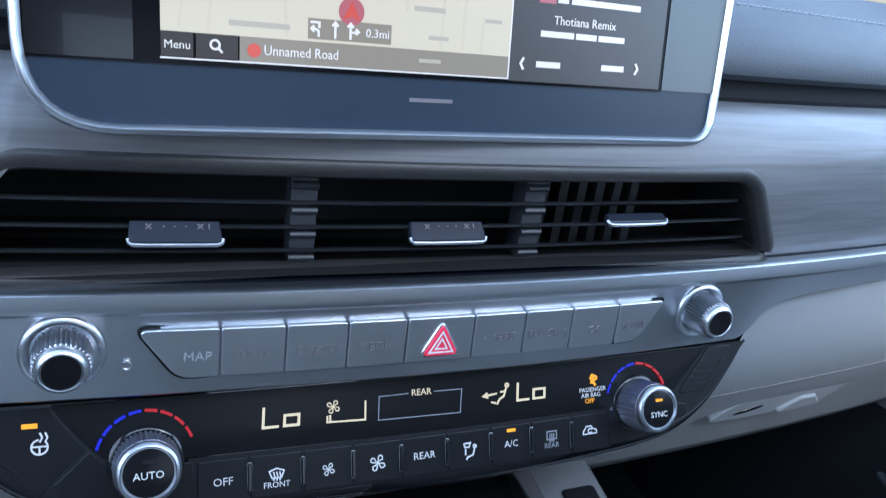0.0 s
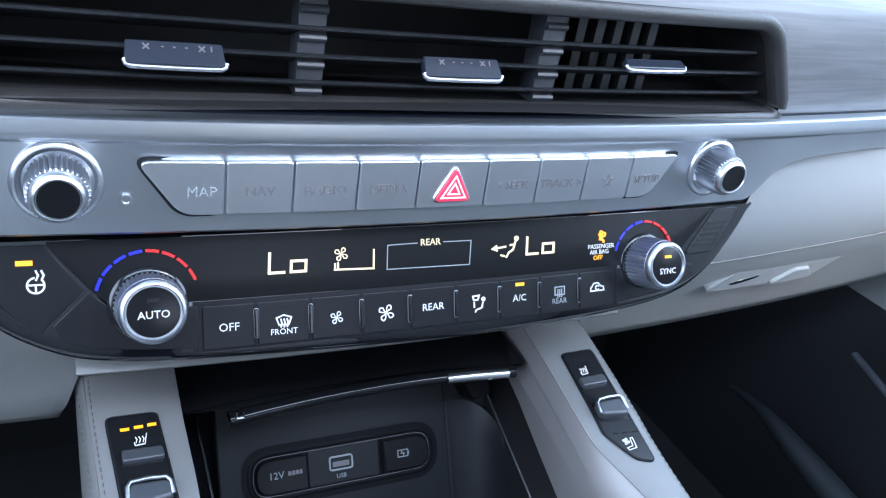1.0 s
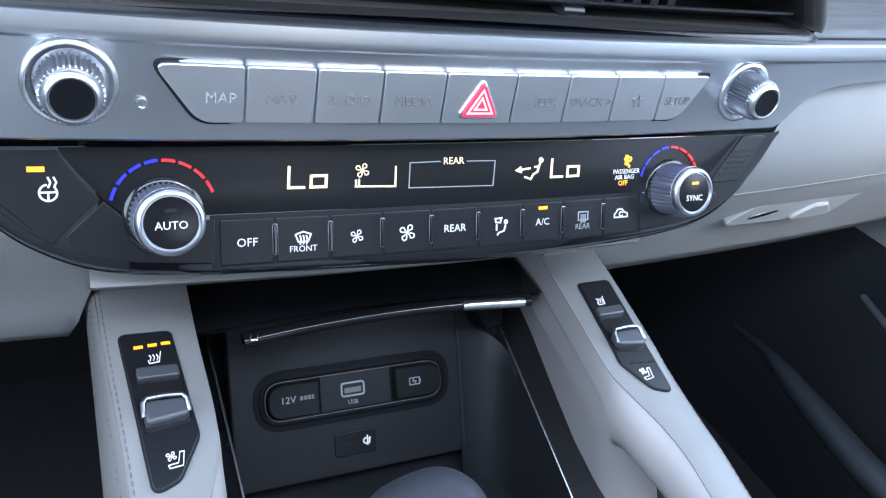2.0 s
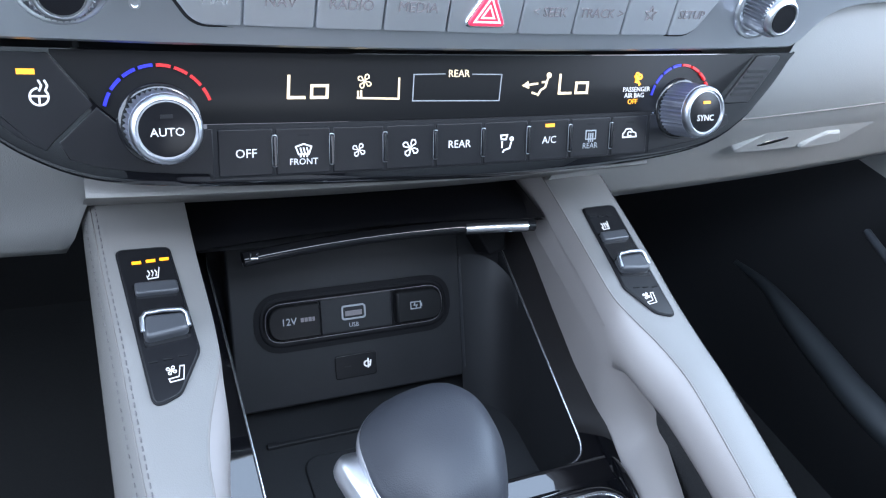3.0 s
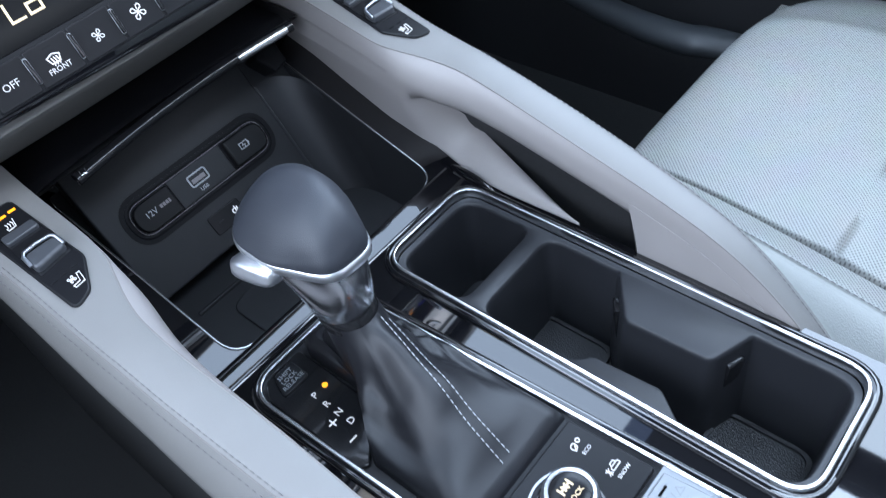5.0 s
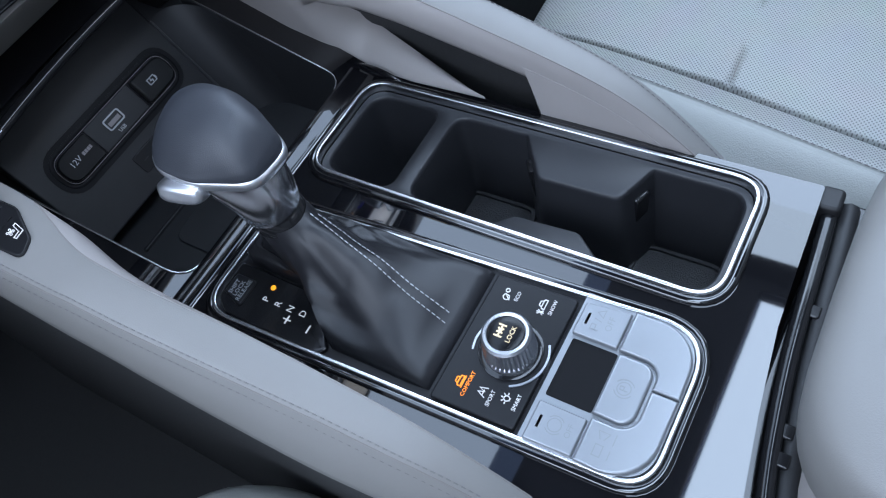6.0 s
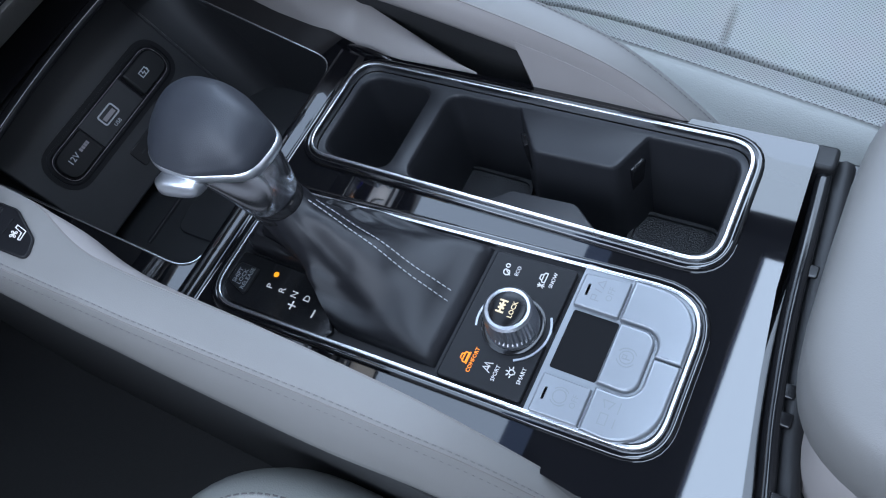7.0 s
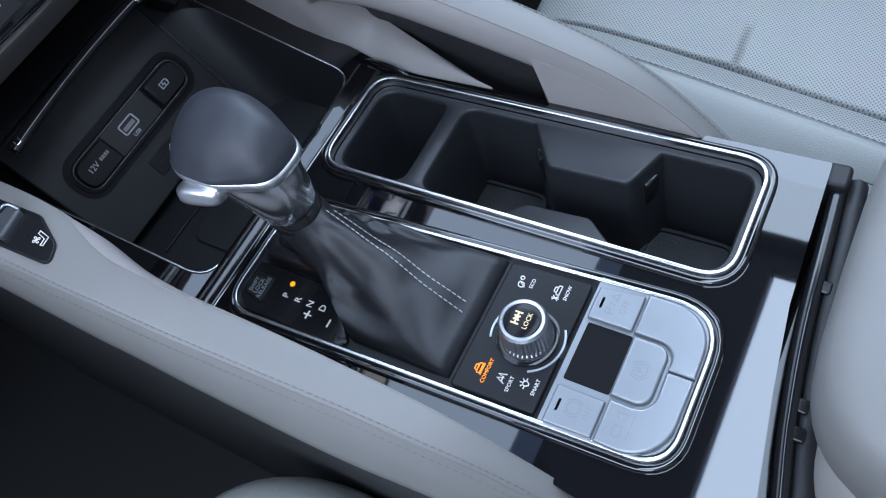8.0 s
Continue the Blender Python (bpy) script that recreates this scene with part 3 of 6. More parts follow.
# cup holder: one moulded insert with a bin and two joined cups
cw = inset(CUP, 0.0040)
BIN = rounded([Vector(p) for p in ((0.0262, 0.1745), (0.1015, 0.1745), (0.1015, 0.2325), (0.0262, 0.2325))], [0.012, 0.012, 0.017, 0.017], 6)
CUPS = rounded([Vector(p) for p in ((0.0262, -0.0395), (0.1015, -0.0395), (0.1015, 0.0215), (0.0725, 0.0325), (0.0710, 0.0860), (0.1015, 0.1080), (0.1015, 0.1635), (0.0262, 0.1635), (0.0262, 0.1020), (0.0400, 0.0890), (0.0425, 0.0470), (0.0262, 0.0260))], [0.017, 0.017, 0.005, 0.006, 0.006, 0.005, 0.013, 0.013, 0.005, 0.007, 0.007, 0.005], 5)


def deck_level(p):
    """The deck lies lower at the shoulder beside the lever."""
    a = min(1, max(0, (0.060 - p.x) / 0.018))
    b = min(1, max(0, (p.y + 0.005) / 0.03)) * min(1, max(0, (0.125 - p.y) / 0.03))
    return -0.0030 - 0.0060 * a * b


deck = bmesh.new()
edges, loops = [], []
for pts in (cw, BIN, CUPS):
    vs = [deck.verts.new(FA @ Vector((p.x, p.y, deck_level(p)))) for p in pts]
    loops.append((pts, vs))
    edges += [deck.edges.new((vs[i], vs[(i + 1) % len(vs)])) for i in range(len(vs))]
bmesh.ops.triangle_fill(deck, use_beauty=True, use_dissolve=False, edges=edges)
for pts, vs in loops[1:]:
    prev = vs
    for d, w in ((0.0006, -0.0004), (0.0014, -0.0018), (0.0018, -0.0040), (0.0058, None)):
        low = [deck.verts.new(FA @ Vector((q.x, q.y, -0.082 if w is None else deck_level(p) + w))) for p, q in zip(pts, inset(pts, d))]
        for i in range(len(vs)):
            deck.faces.new((prev[i], prev[(i + 1) % len(vs)], low[(i + 1) % len(vs)], low[i]))
        prev = low
    deck.faces.new(prev)
part("cup_insert", deck, CUP_BLACK, console, "satin black moulded cup holder insert", 40)
for cx, cy in ((0.0635, 0.1345), (0.0635, -0.0030)):
    pad = rect(cx - 0.030, cy - 0.030, cx + 0.030, cy + 0.030, 0.012, 5)
    part("rubber_pad", ring_plate(pad, inset(pad, 0.0025), FA, -0.0815, -0.0775), RUBBER, console, "black rubber cup mat with a raised edge")
    part("mat_weave", plate(inset(pad, 0.0024), FA, -0.0825, -0.0800), WEAVE, console, "finely woven rubber face of the cup mat")
for cx, cy, yaw in ((0.0850, 0.0945, 125), (0.0850, 0.0300, 70)):
    M = Matrix.Translation((cx, cy, 0.476)) @ Euler((radians(90), 0, radians(yaw))).to_matrix().to_4x4()
    part("cup_clip", plate(rounded([Vector(p) for p in ((-0.005, -0.020), (0.005, -0.020), (0.0075, 0.009), (-0.0075, 0.009))], 0.0026), M, -0.002, 0.0105, 0.0016), GLOSS, console, "sprung gloss black cup clip")
# shifter plate
part("shift_plate", plate(inset(SHIFT, 0.003), FA, -0.01, 0.0005, 0.0), SATIN, console, "satin black shifter plate")
GATE = rounded([Vector(p) for p in ((-0.0968, 0.1495), (-0.0915, 0.1435), (-0.0625, 0.1675), (-0.0615, 0.2325), (-0.0885, 0.2325), (-0.0965, 0.222))], [0.002, 0.003, 0.006, 0.003, 0.008, 0.01], 4)
gate = part("gate_panel", plate(GATE, FA, 0, 0.0035, 0.0012), GLOSS, console, "gloss black gear position panel")
for t, u, v in (("P", -0.0785, 0.2000), ("R", -0.0783, 0.1903), ("N", -0.0780, 0.1808), ("D", -0.0776, 0.1712)):
    part("letter", lettering(t, 0.0063, FA, u, v, 0.0037), MARK, gate)
part("plus_sign", strokes(FA, [[(-0.0875, 0.1785), (-0.0825, 0.1785)], [(-0.085, 0.176), (-0.085, 0.181)]], 0.0004, 0.0041), MARK, gate)
part("minus_sign", strokes(FA, [[(-0.0876, 0.1620), (-0.0828, 0.1620)]], 0.0004, 0.0041), MARK, gate)
part("position_light", plate(oval(-0.0700, 0.2005, 0.0018), FA, 0.003, 0.0042, 0.0004), AMBER, gate, "glowing amber position light")
key = part("release_key", plate(rounded([Vector(p) for p in ((-0.0905, 0.2130), (-0.0705, 0.2130), (-0.0705, 0.2295), (-0.0845, 0.2295))], 0.003), FA, 0.003, 0.0050, 0.0008), SATIN, console, "small black release key")
for t, v in (("SHIFT", 0.2248), ("LOCK", 0.2208), ("RELEASE", 0.2168)):
    part("letters", lettering(t, 0.0042, FA, -0.0795, v, 0.0052), MARK_GREY, key)
# drive mode panel
MODE = rounded([Vector(p) for p in ((-0.0895, 0.0232), (-0.0062, 0.0232), (-0.0082, 0.0735), (-0.0915, 0.0735))], 0.002, 3)
mode = part("mode_panel", plate(MODE, FA, 0, 0.0042, 0.0010), SATIN, console, "satin black drive mode panel")
dial_at = Matrix.Translation((-0.0495, 0.0445, 0.5))
part("dial_skirt", lathe([(0.0182, 0.004), (0.0182, 0.0055), (0.0168, 0.0062), (0.0150, 0.0062)], dial_at, 48), GLOSS, mode, "black ring round the mode dial")
dial = part("mode_dial", lathe([(0.0150, 0.005), (0.0150, 0.008), (0.0148, 0.009), (0.0144, 0.021), (0.0136, 0.0236), (0.0124, 0.0250), (0.0108, 0.0253), (0.0102, 0.0248)], dial_at, 180, 36, 0.0012, (2, 3)), KNURL, console, "knurled satin silver mode dial", 30)
part("dial_cap", lathe([(0.0103, 0.022), (0.0103, 0.0251), (0.0096, 0.0255), (0.004, 0.0256), (0.0004, 0.0256)], dial_at, 48), CAP_BLACK, dial, "gloss black dial cap")
DT = FA @ Matrix.Translation((-0.0495, 0.0445, 0.0258))
part("dial_letters", lettering("LOCK", 0.0038, DT, 0.0, -0.0034, 0.0001), WARM, dial, "lit warm white letters")
part("dial_mark", strokes(DT, [[(-0.0034, 0.001), (-0.0034, 0.0050)], [(0.0034, 0.001), (0.0034, 0.0050)], [(-0.0034, 0.0030), (0.0034, 0.0030)], [(-0.0012, 0.0016), (0.0012, 0.0044)], [(0.0012, 0.0016), (-0.0012, 0.0044)]], 0.0005, 0.0002), WARM, dial, "lit axle symbol")
for a0, a1 in ((20, 110), (205, 300)):
    part("mode_arc", strokes(FA, [arc(-0.0495, 0.0445, 0.0212, a0, a1, 16)], 0.0006, 0.0050), KNURL, mode)
for t, u, v, mat in (("ECO", -0.0175, 0.0560, MARK), ("SNOW", -0.0165, 0.0345, MARK), ("COMFORT", -0.0765, 0.0570, ORANGE), ("SPORT", -0.0790, 0.0420, MARK), ("SMART", -0.0755, 0.0280, MARK)):
    part("mode_letters", lettering(t, 0.0032, FA, u, v, 0.0044), mat, mode)
def car_lines(u, v):
    return [[(u - 0.0030, v - 0.0012), (u + 0.0030, v - 0.0012), (u + 0.0030, v + 0.0004), (u + 0.0020, v + 0.0008), (u + 0.0013, v + 0.0024), (u - 0.0013, v + 0.0024), (u - 0.0020, v + 0.0008), (u - 0.0030, v + 0.0004), (u - 0.0030, v - 0.0012)], [(u - 0.0018, v + 0.0008), (u + 0.0018, v + 0.0008)]]


MODE_ICONS = (
    (MARK, [arc(-0.0200, 0.0620, 0.0020, 40, 250, 10), [(-0.0185, 0.0633), (-0.0190, 0.0608), (-0.0207, 0.0601)], [(-0.0215, 0.0598), (-0.0192, 0.0625)], arc(-0.0160, 0.0630, 0.0012, 0, 360, 8)]),
    (MARK, car_lines(-0.0165, 0.0400) + [[(-0.0230, 0.0385), (-0.0205, 0.0415)], [(-0.0205, 0.0385), (-0.0230, 0.0415)], [(-0.0218, 0.0380), (-0.0218, 0.0420)]]),
    (ORANGE, car_lines(-0.0765, 0.0618) + [[(-0.0800, 0.0598), (-0.0730, 0.0598)], [(-0.0790, 0.0625), (-0.0740, 0.0625)]]),
    (MARK, [[(-0.0800, 0.0455), (-0.0780, 0.0500), (-0.0768, 0.0465), (-0.0756, 0.0500), (-0.0745, 0.0455)], [(-0.0790, 0.0470), (-0.0762, 0.0470)]]),
    (MARK, [arc(-0.0755, 0.0340, 0.0015, -60, 240, 12), [(-0.0762, 0.0322), (-0.0748, 0.0322)]] + [[(-0.0755 + 0.0022 * math.cos(radians(a)), 0.0340 + 0.0022 * math.sin(radians(a))), (-0.0755 + 0.0031 * math.cos(radians(a)), 0.0340 + 0.0031 * math.sin(radians(a)))] for a in (0, 45, 90, 135, 180)]),
)
for mat, lines in MODE_ICONS:
    part("mode_icon", strokes(FA, lines, 0.00024, 0.0048), mat, mode)
# silver parking keys
KB = rounded([Vector(p) for p in ((-0.0880, -0.0470), (0.0000, -0.0470), (0.0010, 0.0205), (-0.0925, 0.0205))], [0.020, 0.027, 0.001, 0.001], 8)
block = part("key_frame", plate(KB, FA, 0, 0.0030, 0.0), SILVER_LIGHT, console, "silver frame of the parking keys")
PARK_KEYS = (
    ([(-0.0268, 0.0185), (-0.0268, -0.0075), (-0.0040, -0.0075), (-0.0065, 0.0185)], 0.0012, "parking_key"),
    ([(-0.0915, 0.0175), (-0.0905, -0.0095), (-0.0690, -0.0095), (-0.0690, 0.0175)], 0.0012, "hold_key"),
    ([(-0.0268, -0.0085)] + arc(-0.0365, -0.0225, 0.0097, 0, -90, 8) + [(-0.0412, -0.0322), (-0.0412, -0.0467)] + arc(-0.0262, -0.0225, 0.0242, -90, 0, 12) + [(-0.0020, -0.0085)], 0, "blank_key"),
    ([(-0.0420, -0.0467), (-0.0420, -0.0322)] + arc(-0.0571, -0.0225, 0.0097, 270, 180, 8) + [(-0.0668, -0.0105), (-0.0912, -0.0105)] + arc(-0.0672, -0.0225, 0.0242, 180, 270, 12), 0, "camera_key"),
    ([(-0.0645, -0.0095)] + arc(-0.0567, -0.0225, 0.0080, 180, 270, 8) + arc(-0.0365, -0.0225, 0.0080, 270, 360, 8) + [(-0.0285, -0.0095)], 0, "brake_key"),
)
for pts, r, name in PARK_KEYS:
    k = part(name, plate(rounded([Vector(p) for p in pts], r, 6), FA, 0.002, 0.0064, 0.0017, 4), SILVER_LIGHT, console, "bright silver key")
    if name == "parking_key":
        part("key_light", bars(FA, [(-0.0195, 0.0130, -0.0125, 0.0145)], 0.006, 0.0064), DARK, k)
        part("letters", lettering("OFF", 0.0052, FA, -0.0150, 0.0010, 0.0063), MARK_ETCH, k)
        part("icon", strokes(FA, [[(-0.021, 0.006), (-0.021, 0.0105), (-0.018, 0.0105), (-0.018, 0.008), (-0.021, 0.008)], [(-0.0155, 0.006), (-0.0145, 0.010)], [(-0.013, 0.006), (-0.0105, 0.010), (-0.008, 0.006), (-0.013, 0.006)]], 0.0003, 0.0065), MARK_ETCH, k)
    elif name == "hold_key":
        part("key_light", bars(FA, [(-0.0835, 0.0120, -0.0765, 0.0135)], 0.006, 0.0064), DARK, k)
        part("icon", strokes(FA, [arc(-0.079, 0.0045, 0.0036, 0, 360, 20), arc(-0.079, 0.0045, 0.0050, 130, 230, 8), arc(-0.079, 0.0045, 0.0050, -50, 50, 8)], 0.0003, 0.0065), MARK_ETCH, k)
        part("letters", lettering("OFF", 0.0045, FA, -0.079, -0.0035, 0.0063), MARK_ETCH, k)
    elif name == "camera_key":
        part("icon", strokes(FA, [[(-0.085, -0.018), (-0.079, -0.018), (-0.079, -0.022), (-0.085, -0.022), (-0.085, -0.018)], [(-0.076, -0.019), (-0.072, -0.017), (-0.072, -0.023), (-0.076, -0.021)], [(-0.085, -0.026), (-0.080, -0.026)], [(-0.077, -0.026), (-0.071, -0.026)]], 0.0003, 0.0065), MARK_ETCH, k)
    elif name == "brake_key":
        part("icon", strokes(FA, [arc(-0.0465, -0.0195, 0.0036, 0, 360, 20), arc(-0.0465, -0.0195, 0.0052, 120, 240, 10), arc(-0.0465, -0.0195, 0.0052, -60, 60, 10), [(-0.0475, -0.0215), (-0.0475, -0.0175), (-0.0455, -0.0175), (-0.0455, -0.0195), (-0.0475, -0.0195)]], 0.0003, 0.0065), MARK_ETCH, k)
# no hollow here: the pocket's depth is painted as a flat black plate
part("pocket_shade", plate(rect(-0.0645, -0.0090, -0.0285, 0.0170, 0.0015), FA, 0.0025, 0.0032, 0.0), POCKET, block, "flat black plate for the shade in the finger pocket before the brake key")

# phone tray under the dashboard
tray = thing("phone_tray", "black phone charging tray with power sockets", "storage tray", at=(0, 0.33, 0.457))
FLOOR = rect(-0.084, 0.262, 0.098, 0.40, 0.010, 5)
part("tray_floor", plate(FLOOR, FA, -0.055, -0.043), RUBBER, tray, "dark textured tray floor")
pad = rect(-0.050, 0.268, 0.052, 0.338, 0.012, 5)
part("charging_pad", plate(pad, FA, -0.044, -0.0415, 0.001), RUBBER, tray, "raised rubber charging pad")
part("tray_step", plate(rect(-0.068, 0.350, 0.05, 0.3535, 0.001), FA, -0.044, -0.0405, 0.001), TRAY_BLACK, tray)
# walls from the rim down
rim = lifted(inset(TRAY, 0.0006), FT, 0.0002)
low = [Vector((p.x * 0.955, min(p.y + 0.004, 0.41), 0.455)) for p in rim]
part("tray_wall", loft([rim, low], caps=False), TRAY_BLACK, tray, "black tray walls", 60)
wall = part("socket_wall", plate(rounded([Vector(p) for p in ((-0.0835, -0.055), (0.0725, -0.055), (0.0725, 0.085), (-0.0835, 0.085))], 0.003, 3), FW, -0.012, 0.0, 0.0015), TRAY_BLACK, tray, "sloping black wall with sockets")
part("side_wall", plate(rect(0.0715, 0.020, 0.1060, 0.085), FW, -0.012, -0.0020), TRAY_BLACK, tray)
rings = []
for f in stations(0, 1, 10):
    z = 0.452 + 0.094 * f
    y0, x1 = 0.395 + (z - 0.522) * math.tan(radians(32.2)) + 0.0015, 0.0975 + 0.0068 * f
    row = [(0.0715, y0), (0.0760, y0)] + [(0.0760 + (x1 - 0.0760) * math.sin(a), y0 - 0.030 * (1 - math.cos(a))) for a in stations(0.15, math.pi / 2, 10)] + [(x1 + 0.0025, y0 - 0.060)]
    rings.append([Vector((x, y, min(z, 0.5 + (y - 0.255) / math.tan(radians(73)) - 0.0010 + 0.00001 * k))) for k, (x, y) in enumerate(row)])
part("tray_corner", loft(rings, closed=False), TRAY_BLACK, tray, "rounded corner of the tray", 60)
part("lid_guide", plate(rounded([Vector(p) for p in ((0.077, 0.0455), (0.099, 0.0570), (0.099, 0.0320), (0.086, 0.0290))][::-1], 0.003, 4), FW, 0.0, 0.020, 0.002), POCKET, tray, "dark bracket that guides the lid")
part("edge_bead", tube(bmesh.new(), [FW @ Vector((0.0728, v, -0.0005)) for v in stations(-0.050, 0.028, 6)], 0.0011, False, 6), CUP_BLACK, tray, "raised bead at the wall's edge")
pod_out = rect(-0.0665, -0.0165, 0.0605, 0.0150, 0.0152, 8)
pod_out = [Vector((p.x, p.y)) for p in pod_out]
# flat black ring paints the soft shade of the pod's recess
part("socket_shade", ring_plate(inset(pod_out, -0.0034), pod_out, FW, -0.001, 0.0004), POCKET, wall)
part("socket_frame", rail(pod_out, FW, 0.0, 0.0034, 0.0012), POCKET, wall, "raised gloss frame round the sockets", 60)
part("socket_line", tube(bmesh.new(), [FW @ Vector((p.x, p.y, 0.0019)) for p in inset(pod_out, 0.0036)], 0.00025, True, 5), MARK_DARK, wall, "thin grey line round the sockets", 60)
part("socket_plate", plate(inset(pod_out, 0.003), FW, -0.001, 0.0008), POCKET, wall)
part("socket_cover", plate(rounded([Vector(p) for p in ((-0.0620, -0.0118), (-0.0285, -0.0118), (-0.0285, 0.0104), (-0.0620, 0.0104))], [0.011, 0.002, 0.002, 0.011], 6), FW, 0.0, 0.0050, 0.0030), DISPLAY, wall, "black flip cover of the 12 volt socket")
part("usb_plate", plate(rect(-0.0275, -0.0120, 0.0205, 0.0108, 0.001), FW, 0.0, 0.0016, 0.0005), TRAY_BLACK, wall)
part("charge_cover", plate(rounded([Vector(p) for p in ((0.0225, -0.0118), (0.0560, -0.0118), (0.0560, 0.0106), (0.0225, 0.0106))], [0.003, 0.0105, 0.0105, 0.003], 6), FW, 0.0, 0.0060, 0.0030), DISPLAY, wall, "raised black charging port cover")
usb = rect(-0.0140, -0.0042, 0.0022, 0.0052, 0.0022, 4)
part("usb_rim", ring_plate(usb, inset(usb, 0.0010), FW, 0.001, 0.0026), MARK_GREY, wall, "pale rim of the usb port")
part("usb_tongue", plate(rect(-0.0115, -0.0018, -0.0003, 0.0014), FW, 0.001, 0.0022), MARK_DARK, wall)
part("letters", lettering("12V", 0.0062, FW, -0.0490, 0.0000, 0.0051), MARK_GREY, wall)
part("small_print", bars(FW, [(-0.0415, -0.0010, -0.0395, 0.0016), (-0.0390, -0.0010, -0.0370, 0.0016), (-0.0365, -0.0010, -0.0345, 0.0016), (-0.0340, -0.0010, -0.0325, 0.0016)], 0.0050, 0.0052), MARK_DARK, wall)
part("letters", lettering("USB", 0.0040, FW, -0.0060, -0.0080, 0.0017), MARK_GREY, wall)
part("charge_icon", strokes(FW, [[(0.0325, -0.0022), (0.0325, 0.0022), (0.0395, 0.0022), (0.0395, -0.0022), (0.0325, -0.0022)], [(0.0355, 0.0015), (0.0348, 0), (0.0370, 0), (0.0362, -0.0015)], [(0.0402, 0.0008), (0.0402, -0.0008)]], 0.00032, 0.0063), MARK_GREY, wall)
qi = part("qi_plate", plate(rect(-0.0200, -0.0430, 0.0080, -0.0275, 0.002), FW, -0.001, 0.0008, 0.0005), CAP_BLACK, wall, "small indicator plate for wireless charging")
part("qi_icon", strokes(FW, [arc(0.0013, -0.0350, 0.0018, 30, 330, 14), [(0.0022, -0.0318), (0.0022, -0.0376)], [(0.0040, -0.0330), (0.0034, -0.0366)]], 0.00042, 0.0012), MARK, qi, "lit white charging symbol")
part("qi_light", bars(FW, [(-0.0140, -0.0354, -0.0095, -0.0346)], 0.0006, 0.0011), DARK, qi)
# lid over the tray: gloss panel with a rounded lip
lid = thing("tray_lid", "gloss black sliding lid with a lip that shines at one end", "tray lid", at=(0, 0.375, 0.6))
rings = []
for x in stations(-0.1095, 0.1060, 32):
    b = 0.006 * (1 - (x / 0.1) ** 2)
    rings.append([Vector((x, y, z)) for y, z in ((0.4460, 0.6125), (0.4440, 0.6040), (0.4400, 0.6020), (0.4200, 0.6008), (0.3950, 0.6000), (0.376 + b, 0.5995))])
part("lid_panel", loft(rings, closed=False), LID_BLACK, lid, "piano black lid", 60)
lip = []
for x in stations(-0.0840, 0.0945, 30):
    b = 0.005 * (1 - (x / 0.1) ** 2)
    lip.append((x, 0.370 + b, 0.5985 + 0.002 * (1 - (x / 0.1) ** 2) - 0.0055 * ((0.0945 - x) / 0.1845) ** 1.5))
part("lid_edge", tube(bmesh.new(), lip, 0.0046, False, 12, 0.85), LID_BLACK, lid, "rounded gloss black edge", 60)
part("lid_lip", tube(bmesh.new(), [(x, y - 0.0005, z - 0.0030) for x, y, z in lip], 0.0010, False, 8), SATIN, lid, "thin gloss lip", 60)
# the lip's bright reflection at its right end, put in as chrome
part("lid_lip_glint", tube(bmesh.new(), [(x, y - 0.0025, z + 0.0005) for x, y, z in lip[-9:-1]], 0.0034, False, 8), CHROME, lid, "bright reflection at the end of the lip, built as a chrome tube", 60)
# small reflection at the lid's left end, modelled as a bent wire
part("lid_glint", tube(bmesh.new(), [Vector(lip[1]) + Vector(d) for d in ((-0.0030, -0.0040, 0.0058), (-0.0030, -0.0046, 0.0030), (0.0008, -0.0046, 0.0028), (0.0008, -0.0040, 0.0056))], 0.0006, False, 6), CHROME, lid, "tiny bright reflection on the lid, built as a chrome wire", 60)
rings = [[Vector((x, y, z)) for y, z in ((0.376, 0.5975), (0.40, 0.590), (0.455, 0.595))] for x in stations(-0.106, 0.106, 4)]
part("lid_underside", loft(rings, closed=False), TRAY_BLACK, lid)

# ---- arms of the console ----
ARM = spline([  # y, stitched outer ridge, seam, inner bulge, outer foot, height
    (0.43, 0.155, 0.110, 0.110, 0.1585, 0.6245), (0.40, 0.1535, 0.110, 0.110, 0.1585, 0.6185), (0.36, 0.152, 0.110, 0.110, 0.1585, 0.6103),
    (0.32, 0.150, 0.109, 0.109, 0.1585, 0.6022), (0.30, 0.149, 0.1100, 0.1085, 0.1585, 0.5972), (0.285, 0.1485, 0.1145, 0.1085, 0.1585, 0.5938),
    (0.27, 0.148, 0.1195, 0.1105, 0.1585, 0.5910), (0.255, 0.1475, 0.1228, 0.1135, 0.1585, 0.5885), (0.24, 0.1468, 0.1238, 0.1160, 0.1583, 0.5865),
    (0.22, 0.146, 0.1236, 0.1175, 0.158, 0.5822), (0.20, 0.145, 0.1225, 0.1178, 0.158, 0.578), (0.15, 0.1415, 0.1195, 0.117, 0.157, 0.567),
    (0.10, 0.1375, 0.118, 0.117, 0.155, 0.554), (0.06, 0.1345, 0.117, 0.1165, 0.151, 0.5405), (0.03, 0.131, 0.1165, 0.116, 0.148, 0.524),
    (0.0, 0.128, 0.1155, 0.115, 0.145, 0.500), (-0.03, 0.126, 0.115, 0.1145, 0.143, 0.470), (-0.06, 0.125, 0.115, 0.1145, 0.142, 0.440)], 5)
AY, AXO, AXS, AXB, AXF, AZ = ([r[k] for r in ARM[::-1]] for k in range(6))


